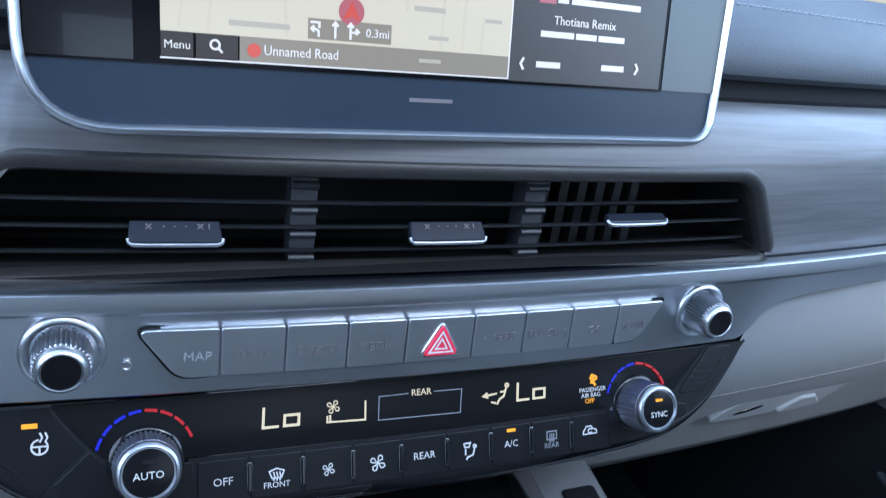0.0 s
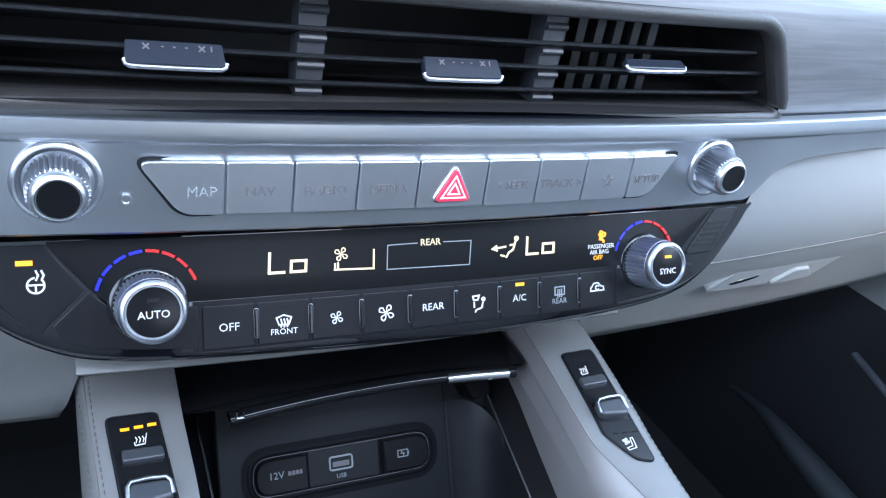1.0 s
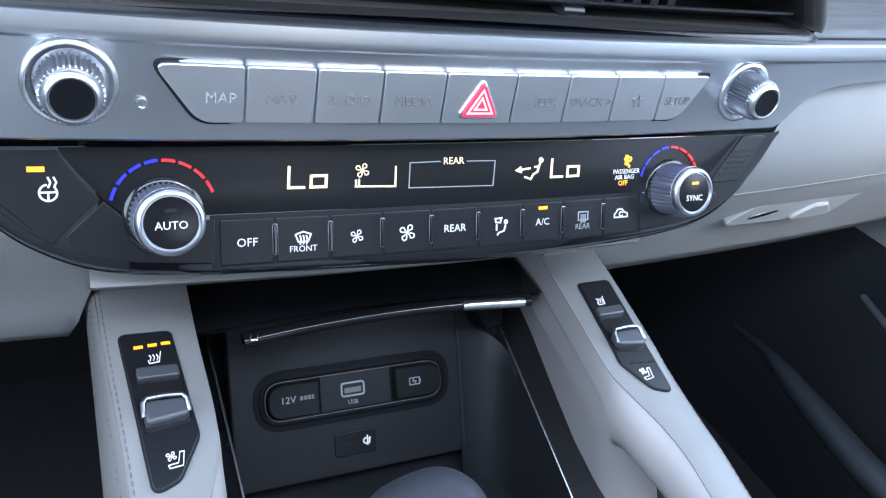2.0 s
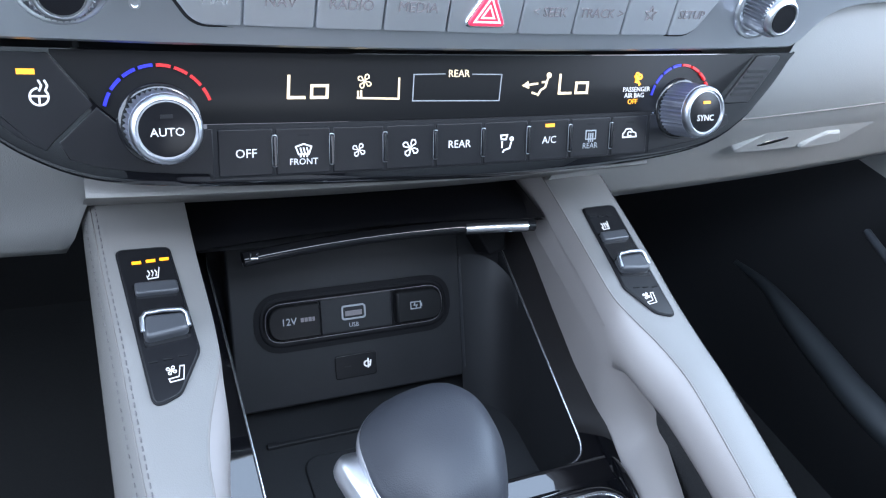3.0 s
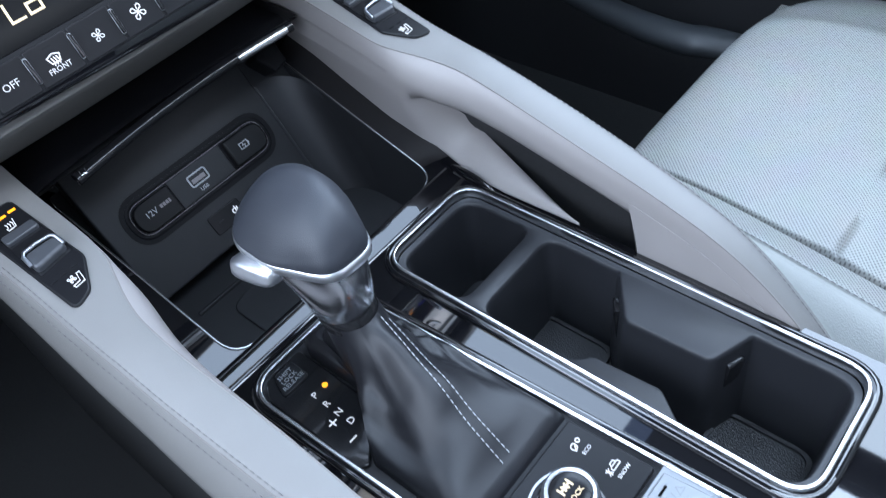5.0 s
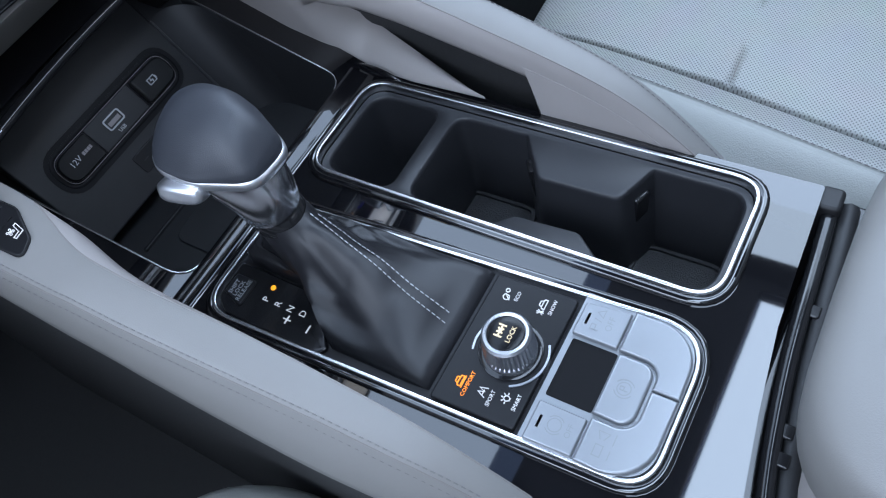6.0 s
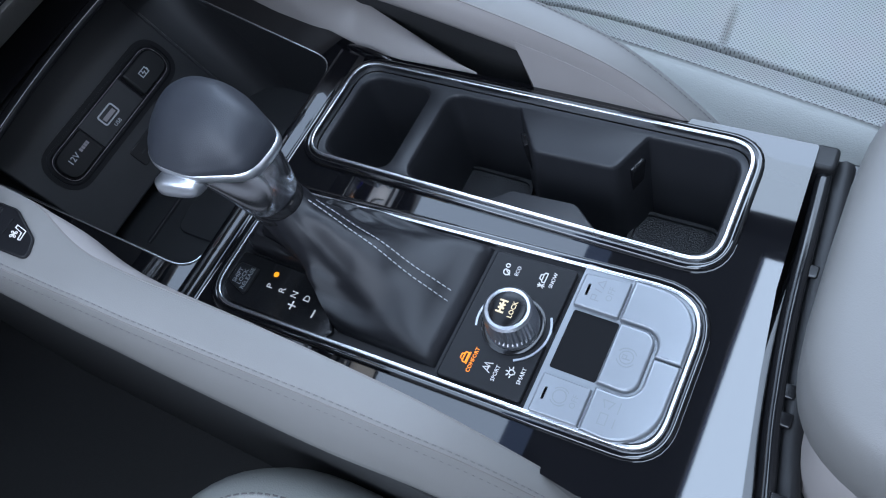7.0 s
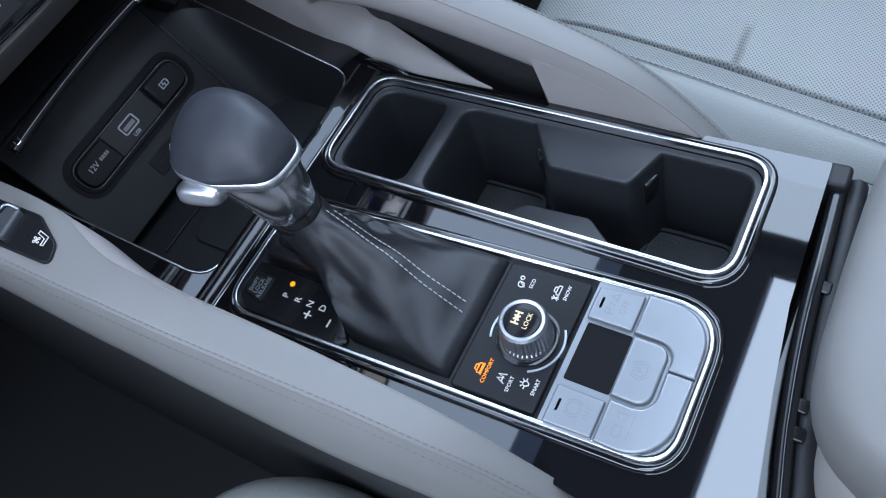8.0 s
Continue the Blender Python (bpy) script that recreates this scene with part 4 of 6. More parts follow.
def arm(side):
    word = "driver" if side < 0 else "passenger"
    ob = thing("console_arm", "pale grey leather console arm with stitched edge on the %s side" % word, "console arm", "console arms")
    tops, inners = [], []
    for y, xo, xs, xb, xf, z in ARM:
        h = float(np.clip((y - 0.268) / 0.024, 0, 1))
        h = h * h * (3 - 2 * h)
        top = [(xs, z - 0.0008), (xs + 0.0015, z), (xs * 0.5 + xo * 0.5, z + 0.0012), (xo - 0.003, z + 0.0009), (xo, z), (xo + 0.0025, z - 0.0025), ((xo + xf) / 2 + 0.0015, z - 0.011), (xf, z - 0.024), (xf + 0.0005, z - 0.034), (xf - 0.004, z - 0.040), (xf - 0.010, z - 0.040), (xs + 0.008, z - 0.012)]
        inner = [(xs, z - 0.0010), (xs - (xs - xb) * 0.45 - 0.0004, z - 0.0045), (xs - (xs - xb) * 0.85, z - 0.0110), (xb, z - 0.0180), (xb + 0.0010, z - 0.0250), (xb + 0.0045 - 0.0025 * h, z - 0.0310), (xb + 0.012 - 0.0085 * h, z - 0.0345 - 0.006 * h), (xf - 0.009, z - 0.036 - 0.006 * h), (xf - 0.010, z - 0.030), (xs + 0.006, z - 0.010)]
        tops.append([Vector((x * side, y, zz)) for x, zz in top])
        inners.append([Vector((x * side, y, zz)) for x, zz in inner])
    part("armrest", loft(tops), LEATHER, ob, "pale grey leather arm top", 60)
    part("inner_side", loft(inners), LEATHER_SIDE_LIT, ob, "pale rounded inner face of the arm", 60)
    # inner wall in front of the grab opening, running out into a strut below it
    rings = []
    for y in stations(0.43, 0.150, 60):
        z_arm, xb = (float(np.interp(y, AY, q)) for q in (AZ, AXB))
        f = float(np.clip((y - 0.257) / 0.040, 0, 1))
        f = f * f * (3 - 2 * f)
        g = (y - 0.156) / 0.118
        tip = Vector((0.121 + 0.0320 * g, 0, 0.498 + 0.024 * g))
        high = tip.lerp(Vector((xb - 0.0003, 0, z_arm - 0.0180)), f)
        x_low = float(np.interp(y, [0.15, 0.20, 0.22, 0.24, 0.26, 0.28, 0.30, 0.32, 0.36, 0.40, 0.43], [0.1175, 0.1155, 0.1155, 0.1180, 0.1215, 0.1240, 0.1238, 0.1230, 0.1260, 0.1300, 0.1310]))
        z_low = 0.493 + max(0, y - 0.255) * 0.30
        low = Vector((x_low, 0, min(z_low, high.z - 0.002)))
        ring = [Vector((x_low + 0.002, 0, 0.44))]
        for k in range(9):
            h = k / 8
            p = low.lerp(high, h)
            p.z += 0.006 * math.sin(math.pi * h) * (1 - f)
            ring.append(p)
        ring += [p + Vector((0.002, 0, -0.006)) for p in ring[::-1]]
        rings.append([Vector((p.x * side, y, p.z)) for p in ring])
    part("side_panel", loft(rings), LEATHER_SIDE_LIT, ob, "pale moulded inner side of the arm", 60)
    rings = []
    for y in stations(0.100, -0.06, 16):
        lean = max(0, (y - 0.034) / 0.066) * 0.014
        z_arm, xb = (float(np.interp(y + lean, AY, q)) for q in (AZ, AXB))
        ring = [Vector(((0.1175 + (xb - 0.0003 - 0.1175) * k / 5) * side, y + lean * (k / 5) ** 1.4, 0.455 + (z_arm - 0.0175 - 0.455) * k / 5)) for k in range(6)]
        ring += [Vector(((abs(p.x) + 0.008) * side, p.y, p.z)) for p in ring[::-1]]
        rings.append(ring)
    part("rear_panel", loft(rings), LEATHER_SIDE_LIT, ob, "pale inner side of the arm's rear end", 60)
    return ob


arms = [arm(-1), arm(1)]

# ---- shift lever ----
shifter = thing("shift_lever", "dark leather shift knob with satin chrome collar and leather boot", "gear lever", at=(-0.045, 0.16, 0.5))


def blob(c, size, power=2.6, M=None, n=28, m=18, fn=None):
    """A rounded body, squarer than an egg."""
    rings = []
    for j in range(m + 1):
        b = -math.pi / 2 + math.pi * j / m
        b = max(-1.55, min(1.55, b))
        ring = []
        for i in range(n):
            a = 2 * math.pi * i / n
            cb, sb, ca, sa = math.cos(b), math.sin(b), math.cos(a), math.sin(a)
            f = lambda t: math.copysign(abs(t) ** (2 / power), t)
            p = Vector((f(cb) * f(ca) * size[0], f(cb) * f(sa) * size[1], f(sb) * size[2]))
            if fn:
                p = fn(p)
            ring.append((M @ p if M else p) + Vector(c))
        rings.append(ring)
    return loft(rings)


GRIP = [Vector(p) for p in ((-0.0545, 0.1770), (-0.0255, 0.1770), (-0.0120, 0.2050), (-0.0115, 0.2340), (-0.0240, 0.2495), (-0.0540, 0.2495), (-0.0680, 0.2360), (-0.0680, 0.2090))]
GRIP_C = Vector((-0.0405, 0.2170))


def grip_reach():
    """Distance from the middle of the knob to its outline, broad in front and narrow towards the driver, in 72 directions."""
    pts = rounded(GRIP, [0.014, 0.014, 0.026, 0.022, 0.022, 0.022, 0.022, 0.026], 8)
    out = []
    for i in range(72):
        d = Vector((math.cos(2 * math.pi * i / 72), math.sin(2 * math.pi * i / 72)))
        best = 0.0
        for p, q in zip(pts, pts[1:] + pts[:1]):
            e = q - p
            den = d.x * e.y - d.y * e.x
            if abs(den) > 1e-12:
                t = ((p - GRIP_C).x * e.y - (p - GRIP_C).y * e.x) / den
                k = ((p - GRIP_C).x * d.y - (p - GRIP_C).y * d.x) / den
                if t > 0 and -1e-4 <= k <= 1.0001:
                    best = max(best, t)
        out.append(best)
    return [sum(out[(i + k) % 72] for k in (-1, 0, 1)) / 3 for i in range(72)]


REACH = grip_reach()


def grip_outline(shrink, ease=0.0):
    """The outline drawn in by shrink and eased towards an oval."""
    out = []
    for i, r in enumerate(REACH):
        a = 2 * math.pi * i / 72
        oval_r = 0.0285 * 0.0345 / math.hypot(0.0345 * math.cos(a), 0.0285 * math.sin(a))
        out.append(GRIP_C + Vector((math.cos(a), math.sin(a))) * (r * (1 - ease) + oval_r * ease) * shrink)
    return out


def knob_ring(shrink, z, tip=0.0, cant=-0.10, ease=0.0, fall=0.0):
    """A level of the knob; fall lets its top slope down towards the driver."""
    return [Vector((p.x, p.y, z + tip * (p.y - 0.18) + cant * (p.x + 0.043) - fall * max(0, -0.022 - p.x) ** 2)) for p in grip_outline(shrink, ease)]


rings = []
for k in range(19):
    a = math.pi / 2 * k / 18
    f = math.sin(a)
    shrink = max(0.01, math.cos(a) ** 0.62) * (1.012 if 0 < k < 5 else 1.0)
    rings.append(knob_ring(shrink, 0.5985 + 0.0325 * f ** 1.05, tip=0.06 - 0.10 * f, cant=-0.10 + 0.22 * f, ease=0.6 * f ** 2, fall=7.5 * f))
part("grip", loft(rings), KNOB_LEATHER, shifter, "smooth dark leather grip", 60)
part("grip_ring", loft([knob_ring(k, z, 0.06) for k, z in ((0.95, 0.5930), (1.012, 0.5930), (1.030, 0.5945), (1.032, 0.5965), (1.020, 0.5988), (0.98, 0.5995))], caps=True), RING_METAL, shifter, "satin chrome ring under the grip", 60)


def blend_ring(f, z, r, c, shrink=0.96):
    """Between the knob's outline and a round collar."""
    out = []
    for p in grip_outline(shrink):
        a = math.atan2(p.y - GRIP_C.y, p.x - GRIP_C.x)
        q = Vector((c[0] + r * math.cos(a), c[1] + r * math.sin(a)))
        m = p * (1 - f) + q * f
        tip = (0.06 * (p.y - 0.18) - 0.10 * (p.x + 0.043)) * (1 - f)
        out.append(Vector((m.x, m.y, z + tip)))
    return out


C = (-0.0435, 0.193)
part("collar", loft([blend_ring(f, z, r, C) for f, z, r in ((0, 0.5935, 0.018), (0.10, 0.5915, 0.018), (0.34, 0.5880, 0.0185), (0.58, 0.5838, 0.0188), (0.78, 0.5790, 0.0190), (0.92, 0.5730, 0.0188), (1, 0.567, 0.0182), (1, 0.562, 0.0174), (1, 0.560, 0.0165))]), COLLAR, shifter, "satin chrome collar below the grip", 60)
part("collar_band", loft([[Vector((C[0] + r * math.cos(2 * math.pi * i / 40), C[1] - (0.5600 - z) * 0.5 + r * math.sin(2 * math.pi * i / 40), z)) for i in range(40)] for r, z in ((0.0165, 0.561), (0.0168, 0.559), (0.0168, 0.553), (0.0160, 0.5515))]), GLOSS, shifter, "dark band at the top of the boot", 60)
part("release_button", blob((-0.0675, 0.2205, 0.5930), (0.0092, 0.0148, 0.0064), 3.4, Euler((0, radians(20), radians(12))).to_matrix(), 24, 14), RING_METAL, shifter, "satin silver release button", 60)

# leather boot, gathered towards the collar
BASE = [Vector(p) for p in ((-0.0885, 0.0765), (-0.0070, 0.0765), (-0.0120, 0.2300), (-0.0600, 0.2310), (-0.0605, 0.1680), (-0.0890, 0.1430))]


def base_point(a):
    c, d = Vector((-0.044, 0.1650)), Vector((math.cos(a), math.sin(a)))
    best = 1
    for p, q in zip(BASE, BASE[1:] + BASE[:1]):
        e = q - p
        den = d.x * e.y - d.y * e.x
        if abs(den) < 1e-9:
            continue
        t = ((p - c).x * e.y - (p - c).y * e.x) / den
        s_ = ((p - c).x * d.y - (p - c).y * d.x) / den
        if t > 0 and -1e-6 <= s_ <= 1 + 1e-6:
            best = min(best, t)
    return c + d * best


FOLDS = ((268, 15, 0.0040, 6), (238, 14, -0.0055, 24), (212, 13, 0.0060, 36), (188, 12, -0.0045, 30), (165, 13, 0.0040, 10), (298, 15, -0.0050, -16), (325, 13, 0.0055, -30), (350, 12, -0.0040, -24), (20, 14, 0.0040, 0), (60, 16, -0.0035, 10), (100, 18, 0.0035, 0))
rings = []
for f, z in ((0, 0.5005), (0.015, 0.506), (0.05, 0.5105), (0.12, 0.5135), (0.2, 0.516), (0.3, 0.519), (0.4, 0.5225), (0.5, 0.526), (0.6, 0.53), (0.7, 0.5345), (0.8, 0.540), (0.87, 0.544), (0.93, 0.549), (0.97, 0.552), (1.0, 0.555)):
    ring = []
    for i in range(96):
        a = 2 * math.pi * i / 96
        p = base_point(a)
        q = Vector((C[0] + 0.0160 * math.cos(a), C[1] - 0.0035 + 0.0160 * math.sin(a)))
        g = f ** 0.85
        fold = sum(amp * math.exp(-(((math.degrees(a) - a0 - bend_by * (f - 0.5) + 180) % 360 - 180) / wide) ** 2) for a0, wide, amp, bend_by in FOLDS)
        fold *= math.sin(math.pi * min(1, f * 1.02)) ** 0.8
        fold += 0.0020 * math.sin(19 * f + 2.2 * math.sin(a + 0.7)) * min(1, f * 3) * min(1, (1 - f) * 5)
        taut = math.exp(-(((math.degrees(a) - 268 + 180) % 360 - 180) / 34) ** 2)
        slack = float(np.interp(f, [0, 0.02, 0.06, 0.2, 0.4, 0.6, 0.75, 0.85, 0.93, 1.0], [0.5005, 0.508, 0.5125, 0.5140, 0.5160, 0.5200, 0.5265, 0.5350, 0.5455, 0.5560]))
        z0 = (0.504 + 0.052 * f if f > 0.03 else z) * taut + slack * (1 - taut)
        m = p * (1 - g) + q * g
        ring.append(Vector((m.x, m.y, z0 + fold)))
    rings.append(ring)
boot_mesh = loft(rings, caps=False)
boot_tree = BVHTree.FromBMesh(boot_mesh)
part("boot", boot_mesh, BLACK_LEATHER, shifter, "gathered black leather boot", 80)


def boot_height(x, y):
    """Height of the boot's leather under a point, for the seam."""
    at = boot_tree.ray_cast(Vector((x, y, 0.554)), Vector((0, 0, -1)))[0]
    return at.z if at else 0.51


def stitch_row(points, length, gap, r, parent, mat, name="stitching"):
    """A row of short threads along a path."""
    bm = bmesh.new()
    pts = [Vector(p) for p in points]
    run, lens = 0, [0]
    for a, b in zip(pts, pts[1:]):
        run += (b - a).length
        lens.append(run)

    def at(s):
        k = max(0, min(len(pts) - 2, int(np.searchsorted(lens, s)) - 1))
        f = (s - lens[k]) / max(1e-9, lens[k + 1] - lens[k])
        return pts[k].lerp(pts[k + 1], f)
    s = 0
    while s + length < run:
        a, b = at(s), at(s + length)
        m = (a + b) / 2 + Vector((0, 0, r * 0.6))
        tube(bm, [a, m, b], r, False, 4)
        s += length + gap
    return part(name, bm, mat, parent, angle=80)


for off in (-0.0032, 0.0032):
    row = []
    for x, y in ((-0.0350, 0.172), (-0.0365, 0.160), (-0.0385, 0.145), (-0.0415, 0.128), (-0.0445, 0.110), (-0.0465, 0.096), (-0.0478, 0.083)):
        sx = x + off * float(np.interp(y, [0.08, 0.17], [1.05, 0.7]))
        row.append((sx, y, boot_height(sx, y) + 0.0012))
    row = [Vector(p) for p in spline(row, 5)]
    stitch_row(row, 0.0024, 0.0012, 0.00034, shifter, THREAD_LIGHT)


# ---- seats and armrest ----
def seat_z(u, v, top, hz, power):
    k = max(0.0, 1 - abs(u) ** 4.2 - abs(v) ** power)
    return top - hz + hz * k ** (1 / power)


def perforated():
    m = material("perforated_leather", (0.47, 0.51, 0.53), 0.5)
    n, l = m.node_tree.nodes, m.node_tree.links
    co, vo, mp, ramp, no, mix = (n.new("ShaderNode" + s) for s in ("TexCoord", "TexVoronoi", "Mapping", "ValToRGB", "TexNoise", "Mix"))
    mp.inputs["Rotation"].default_value = (0, 0, radians(45))
    vo.inputs["Scale"].default_value, vo.inputs["Randomness"].default_value, vo.voronoi_dimensions = 410, 0.0, "2D"
    ramp.color_ramp.elements[0].position, ramp.color_ramp.elements[0].color = 0.22, (0.085, 0.085, 0.083, 1)
    ramp.color_ramp.elements[1].position, ramp.color_ramp.elements[1].color = 0.33, (0.275, 0.280, 0.266, 1)
    no.inputs["Scale"].default_value = 30
    mix.data_type, mix.blend_type = "RGBA", "MULTIPLY"
    mix.inputs["Factor"].default_value = 0.15
    l.new(co.outputs["Object"], mp.inputs["Vector"])
    l.new(mp.outputs[0], vo.inputs["Vector"])
    l.new(vo.outputs["Distance"], ramp.inputs[0])
    l.new(co.outputs["Object"], no.inputs["Vector"])
    l.new(ramp.outputs[0], mix.inputs["A"])
    l.new(no.outputs["Color"], mix.inputs["B"])
    l.new(mix.outputs["Result"], n["Principled BSDF"].inputs["Base Color"])
    return m


PERF = perforated()


def seat():
    """The passenger's cushion: bolster, perforated facing with a creased seam that runs slightly askew."""
    cx, cy, hx, hy, top, hz, power = 0.40, -0.02, 0.235, 0.24, 0.421, 0.06, 4.2
    ob = thing("car_seat", "pale grey leather passenger seat with perforated centre", "car seat", "front seats", at=(cx, cy, top - hz))

    def seam(v):
        return -0.669 + 0.172 * v

    def sew(v):
        return -0.770 + 0.174 * v

    def cross(u):
        return 0.18 + 0.032 * u

    def height(u, v):
        z = seat_z(u, v, top, hz, power)
        z += 0.011 * math.exp(-((u - seam(v) + 0.13) / 0.11) ** 2)
        z -= 0.0075 * math.exp(-((u - seam(v)) / 0.007) ** 2)
        z -= 0.0018 * math.exp(-((u - sew(v) + 0.012) / 0.008) ** 2)
        if u > seam(v):
            z -= 0.0042 * math.exp(-((v - cross(u)) / 0.0042) ** 2)
            z += 0.003 * math.exp(-((v - cross(u)) / 0.10) ** 2)
            z += 0.004 * (1 - math.exp(-((u - seam(v)) / 0.06) ** 2))
        return z

    def sheet(name, lo, hi, marks, mat, label):
        """A sheet of the cushion between two lines across it, finer near the marks."""
        rings = []
        vs = sorted(set(stations(-0.999, 0.999, 160)))
        for f in marks:
            rings.append([Vector((cx + u * hx, cy + v * hy, height(u, v))) for u, v in ((lo(v) + (hi(v) - lo(v)) * f, v) for v in vs)])
        return part(name, loft(rings, closed=False), mat, ob, label, 70)
    even = stations(0, 1, 26)
    sheet("bolster", lambda v: -0.999, sew, sorted(set(even + [1 - 0.006 * k for k in range(8)])), SEAT, "smooth leather side bolster")
    sheet("facing", sew, seam, sorted(set(even + [0.93, 0.95, 0.97, 0.98, 0.99])), PERF, "perforated leather facing")
    sheet("centre_panel", seam, lambda v: 0.99, sorted(set(stations(0, 1, 40) + [0.002, 0.005, 0.008, 0.012, 0.017, 0.03, 0.04, 0.06])), PERF, "perforated leather centre panel")
    ring = rounded([Vector(p) for p in ((cx - hx, cy - hy), (cx + hx, cy - hy), (cx + hx, cy + hy), (cx - hx, cy + hy))], 0.02, 5)
    part("seat_base", loft([[Vector((p.x, p.y, z)) for p in inset(ring, d)] for z, d in ((top - hz + 0.001, 0.001), (0.33, 0.002), (0.24, 0.02), (0.10, 0.03))], caps=True), SEAT, ob, "lower seat shell")
    row = [Vector((cx + (sew(v) - 0.004) * hx, cy + v * hy, height(sew(v) - 0.004, v) + 0.0005)) for v in stations(-0.9, 0.9, 120)]
    stitch_row(row, 0.0034, 0.0020, 0.00045, ob, THREAD)
    part("crease", tube(bmesh.new(), [Vector((cx + seam(v) * hx, cy + v * hy, height(seam(v), v) + 0.0003)) for v in stations(-0.95, 0.95, 120)], 0.0008, False, 5), SEAM, ob, "dark creased seam", 80)
    part("cross_seam", tube(bmesh.new(), [Vector((cx + u * hx, cy + cross(u) * hy, height(u, cross(u)) + 0.0002)) for u in stations(seam(0.15) + 0.01, 0.8, 60)], 0.0007, False, 5), SEAM, ob, "sewn cross seam", 80)
    part("backrest", blob((cx, -0.40, 0.74), (0.22, 0.075, 0.36), 4.0, Euler((radians(-14), 0, 0)).to_matrix(), 40, 20), SEAT, ob, "leather backrest", 60)
    return ob


def driver_seat():
    ob = thing("car_seat", "pale grey leather driver seat with rounded front bolster", "car seat", "front seats", at=(-0.39, 0, 0.36))
    outline = rounded([Vector(p) for p in ((-0.635, -0.30), (-0.158, -0.30), (-0.150, 0.245), (-0.640, 0.245))], [0.04, 0.04, 0.125, 0.10], 14)
    steps = ((0.0, 0.30), (0.0, 0.385), (0.002, 0.405), (0.007, 0.421), (0.015, 0.433), (0.027, 0.441), (0.0315, 0.4415), (0.0330, 0.4395), (0.0345, 0.4415), (0.045, 0.4465), (0.075, 0.4500), (0.13, 0.4480))
    part("cushion", loft([[Vector((p.x, p.y, z + 0.10 * max(0, -0.02 - p.y) * (1 if d < 0.03 else 0.6))) for p in inset(outline, d)] for d, z in steps]), SEAT, ob, "smooth leather seat cushion", 60)
    row = [Vector((p.x, p.y, 0.4425 + 0.09 * max(0, -0.02 - p.y))) for p in inset(outline, 0.0285)]
    k = min(range(len(row)), key=lambda i: (row[i].y, -row[i].x))
    stitch_row(row[k:] + row[:k], 0.0034, 0.0020, 0.0006, ob, THREAD)
    ring = inset(outline, 0.012)
    part("seat_base", loft([[Vector((p.x, p.y, z)) for p in inset(ring, d)] for z, d in ((0.301, 0.0), (0.24, 0.01), (0.10, 0.02))]), SATIN, ob, "dark lower seat shell")
    part("backrest", blob((-0.392, -0.42, 0.74), (0.22, 0.075, 0.36), 4.0, Euler((radians(-14), 0, 0)).to_matrix(), 40, 20), SEAT, ob, "leather backrest", 60)
    return ob


seats = [seat(), driver_seat()]
box = thing("armrest_box", "pale grey padded centre armrest with welted edge", "armrest", at=(0.01, -0.30, 0.55))
part("pad", blob((0.012, -0.285, 0.560), (0.108, 0.190, 0.040), 4.5, n=64, m=24), LEATHER, box, "padded leather lid", 60)
part("body", blob((0.012, -0.300, 0.475), (0.102, 0.192, 0.085), 7.0, n=56, m=20), LEATHER_SIDE_LIT, box, "pale lower armrest box", 60)
part("hinge", plate(rect(-0.108, -0.125, 0.128, -0.078, 0.004), FA, -0.07, -0.022, 0.003), GLOSS, box, "gloss black strip before the armrest")
HINGE = [Vector(p) for p in spline([(0.118, -0.0800, 0.488), (0.083, -0.0825, 0.491), (0.012, -0.0868, 0.492), (-0.040, -0.0930, 0.491), (-0.075, -0.0995, 0.489), (-0.108, -0.1060, 0.486)], 6)]
part("hinge_bar", tube(bmesh.new(), HINGE, 0.0048, False, 10), GLOSS, box, "curved gloss black hinge bar", 60)
part("hinge_seal", tube(bmesh.new(), [p + Vector((0, -0.010, -0.004)) for p in HINGE], 0.0060, False, 8), PLASTIC, box, "dull black seal behind the hinge", 60)
for x in (-0.085, -0.045, -0.030, 0.040):
    y = float(np.interp(x, [p.x for p in HINGE[::-1]], [p.y for p in HINGE[::-1]]))
    part("hinge_clip", plate(rect(x - 0.004, y - 0.009, x + 0.004, y - 0.001, 0.0015), FA, -0.02, -0.0060, 0.0012), GLOSS, box, "small black hinge clip")
part("hinge_bracket", plate(rect(0.104, -0.086, 0.121, -0.072, 0.004), FA, -0.03, -0.0015, 0.003), PLASTIC, box, "black hinge bracket")

# ---- console sides, footwells and passenger door ----
for side in (-1, 1):
    M = Matrix.Translation((0.150 * side, 0, 0)) @ Euler((radians(90), 0, radians(90 * side))).to_matrix().to_4x4()
    part("side_skirt", plate([Vector(p) for p in ((-0.5 * side, 0.08), (0.7 * side, 0.08), (0.7 * side, 0.60), (0.42 * side, 0.585), (0.28 * side, 0.555), (0.1 * side, 0.508), (0.0, 0.462), (-0.06 * side, 0.415), (-0.5 * side, 0.40))], M, -0.004, 0.0), CARPET, console, "dark carpeted side of the console")
SILL = material("sill_grey", (0.030, 0.034, 0.038), 0.45, vary=0.1)
SILVER_DARK = material("pocket_grey", (0.07, 0.075, 0.085), 0.4, vary=0.1)
door = thing("passenger_door", "dark door trim with a pale grey armrest", "car door", at=(0.66, 0, 0.4))
part("door_armrest", blob((0.640, 0.08, 0.560), (0.055, 0.36, 0.028), 3.5, n=40, m=16), DASH, door, "pale grey door armrest", 60)
part("switch_plate", plate(rect(0.605, 0.30, 0.66, 0.41, 0.008), plane_frame((0, 0, 0.588), 90), -0.004, 0.001, 0.001), SATIN, door, "black window switch plate")
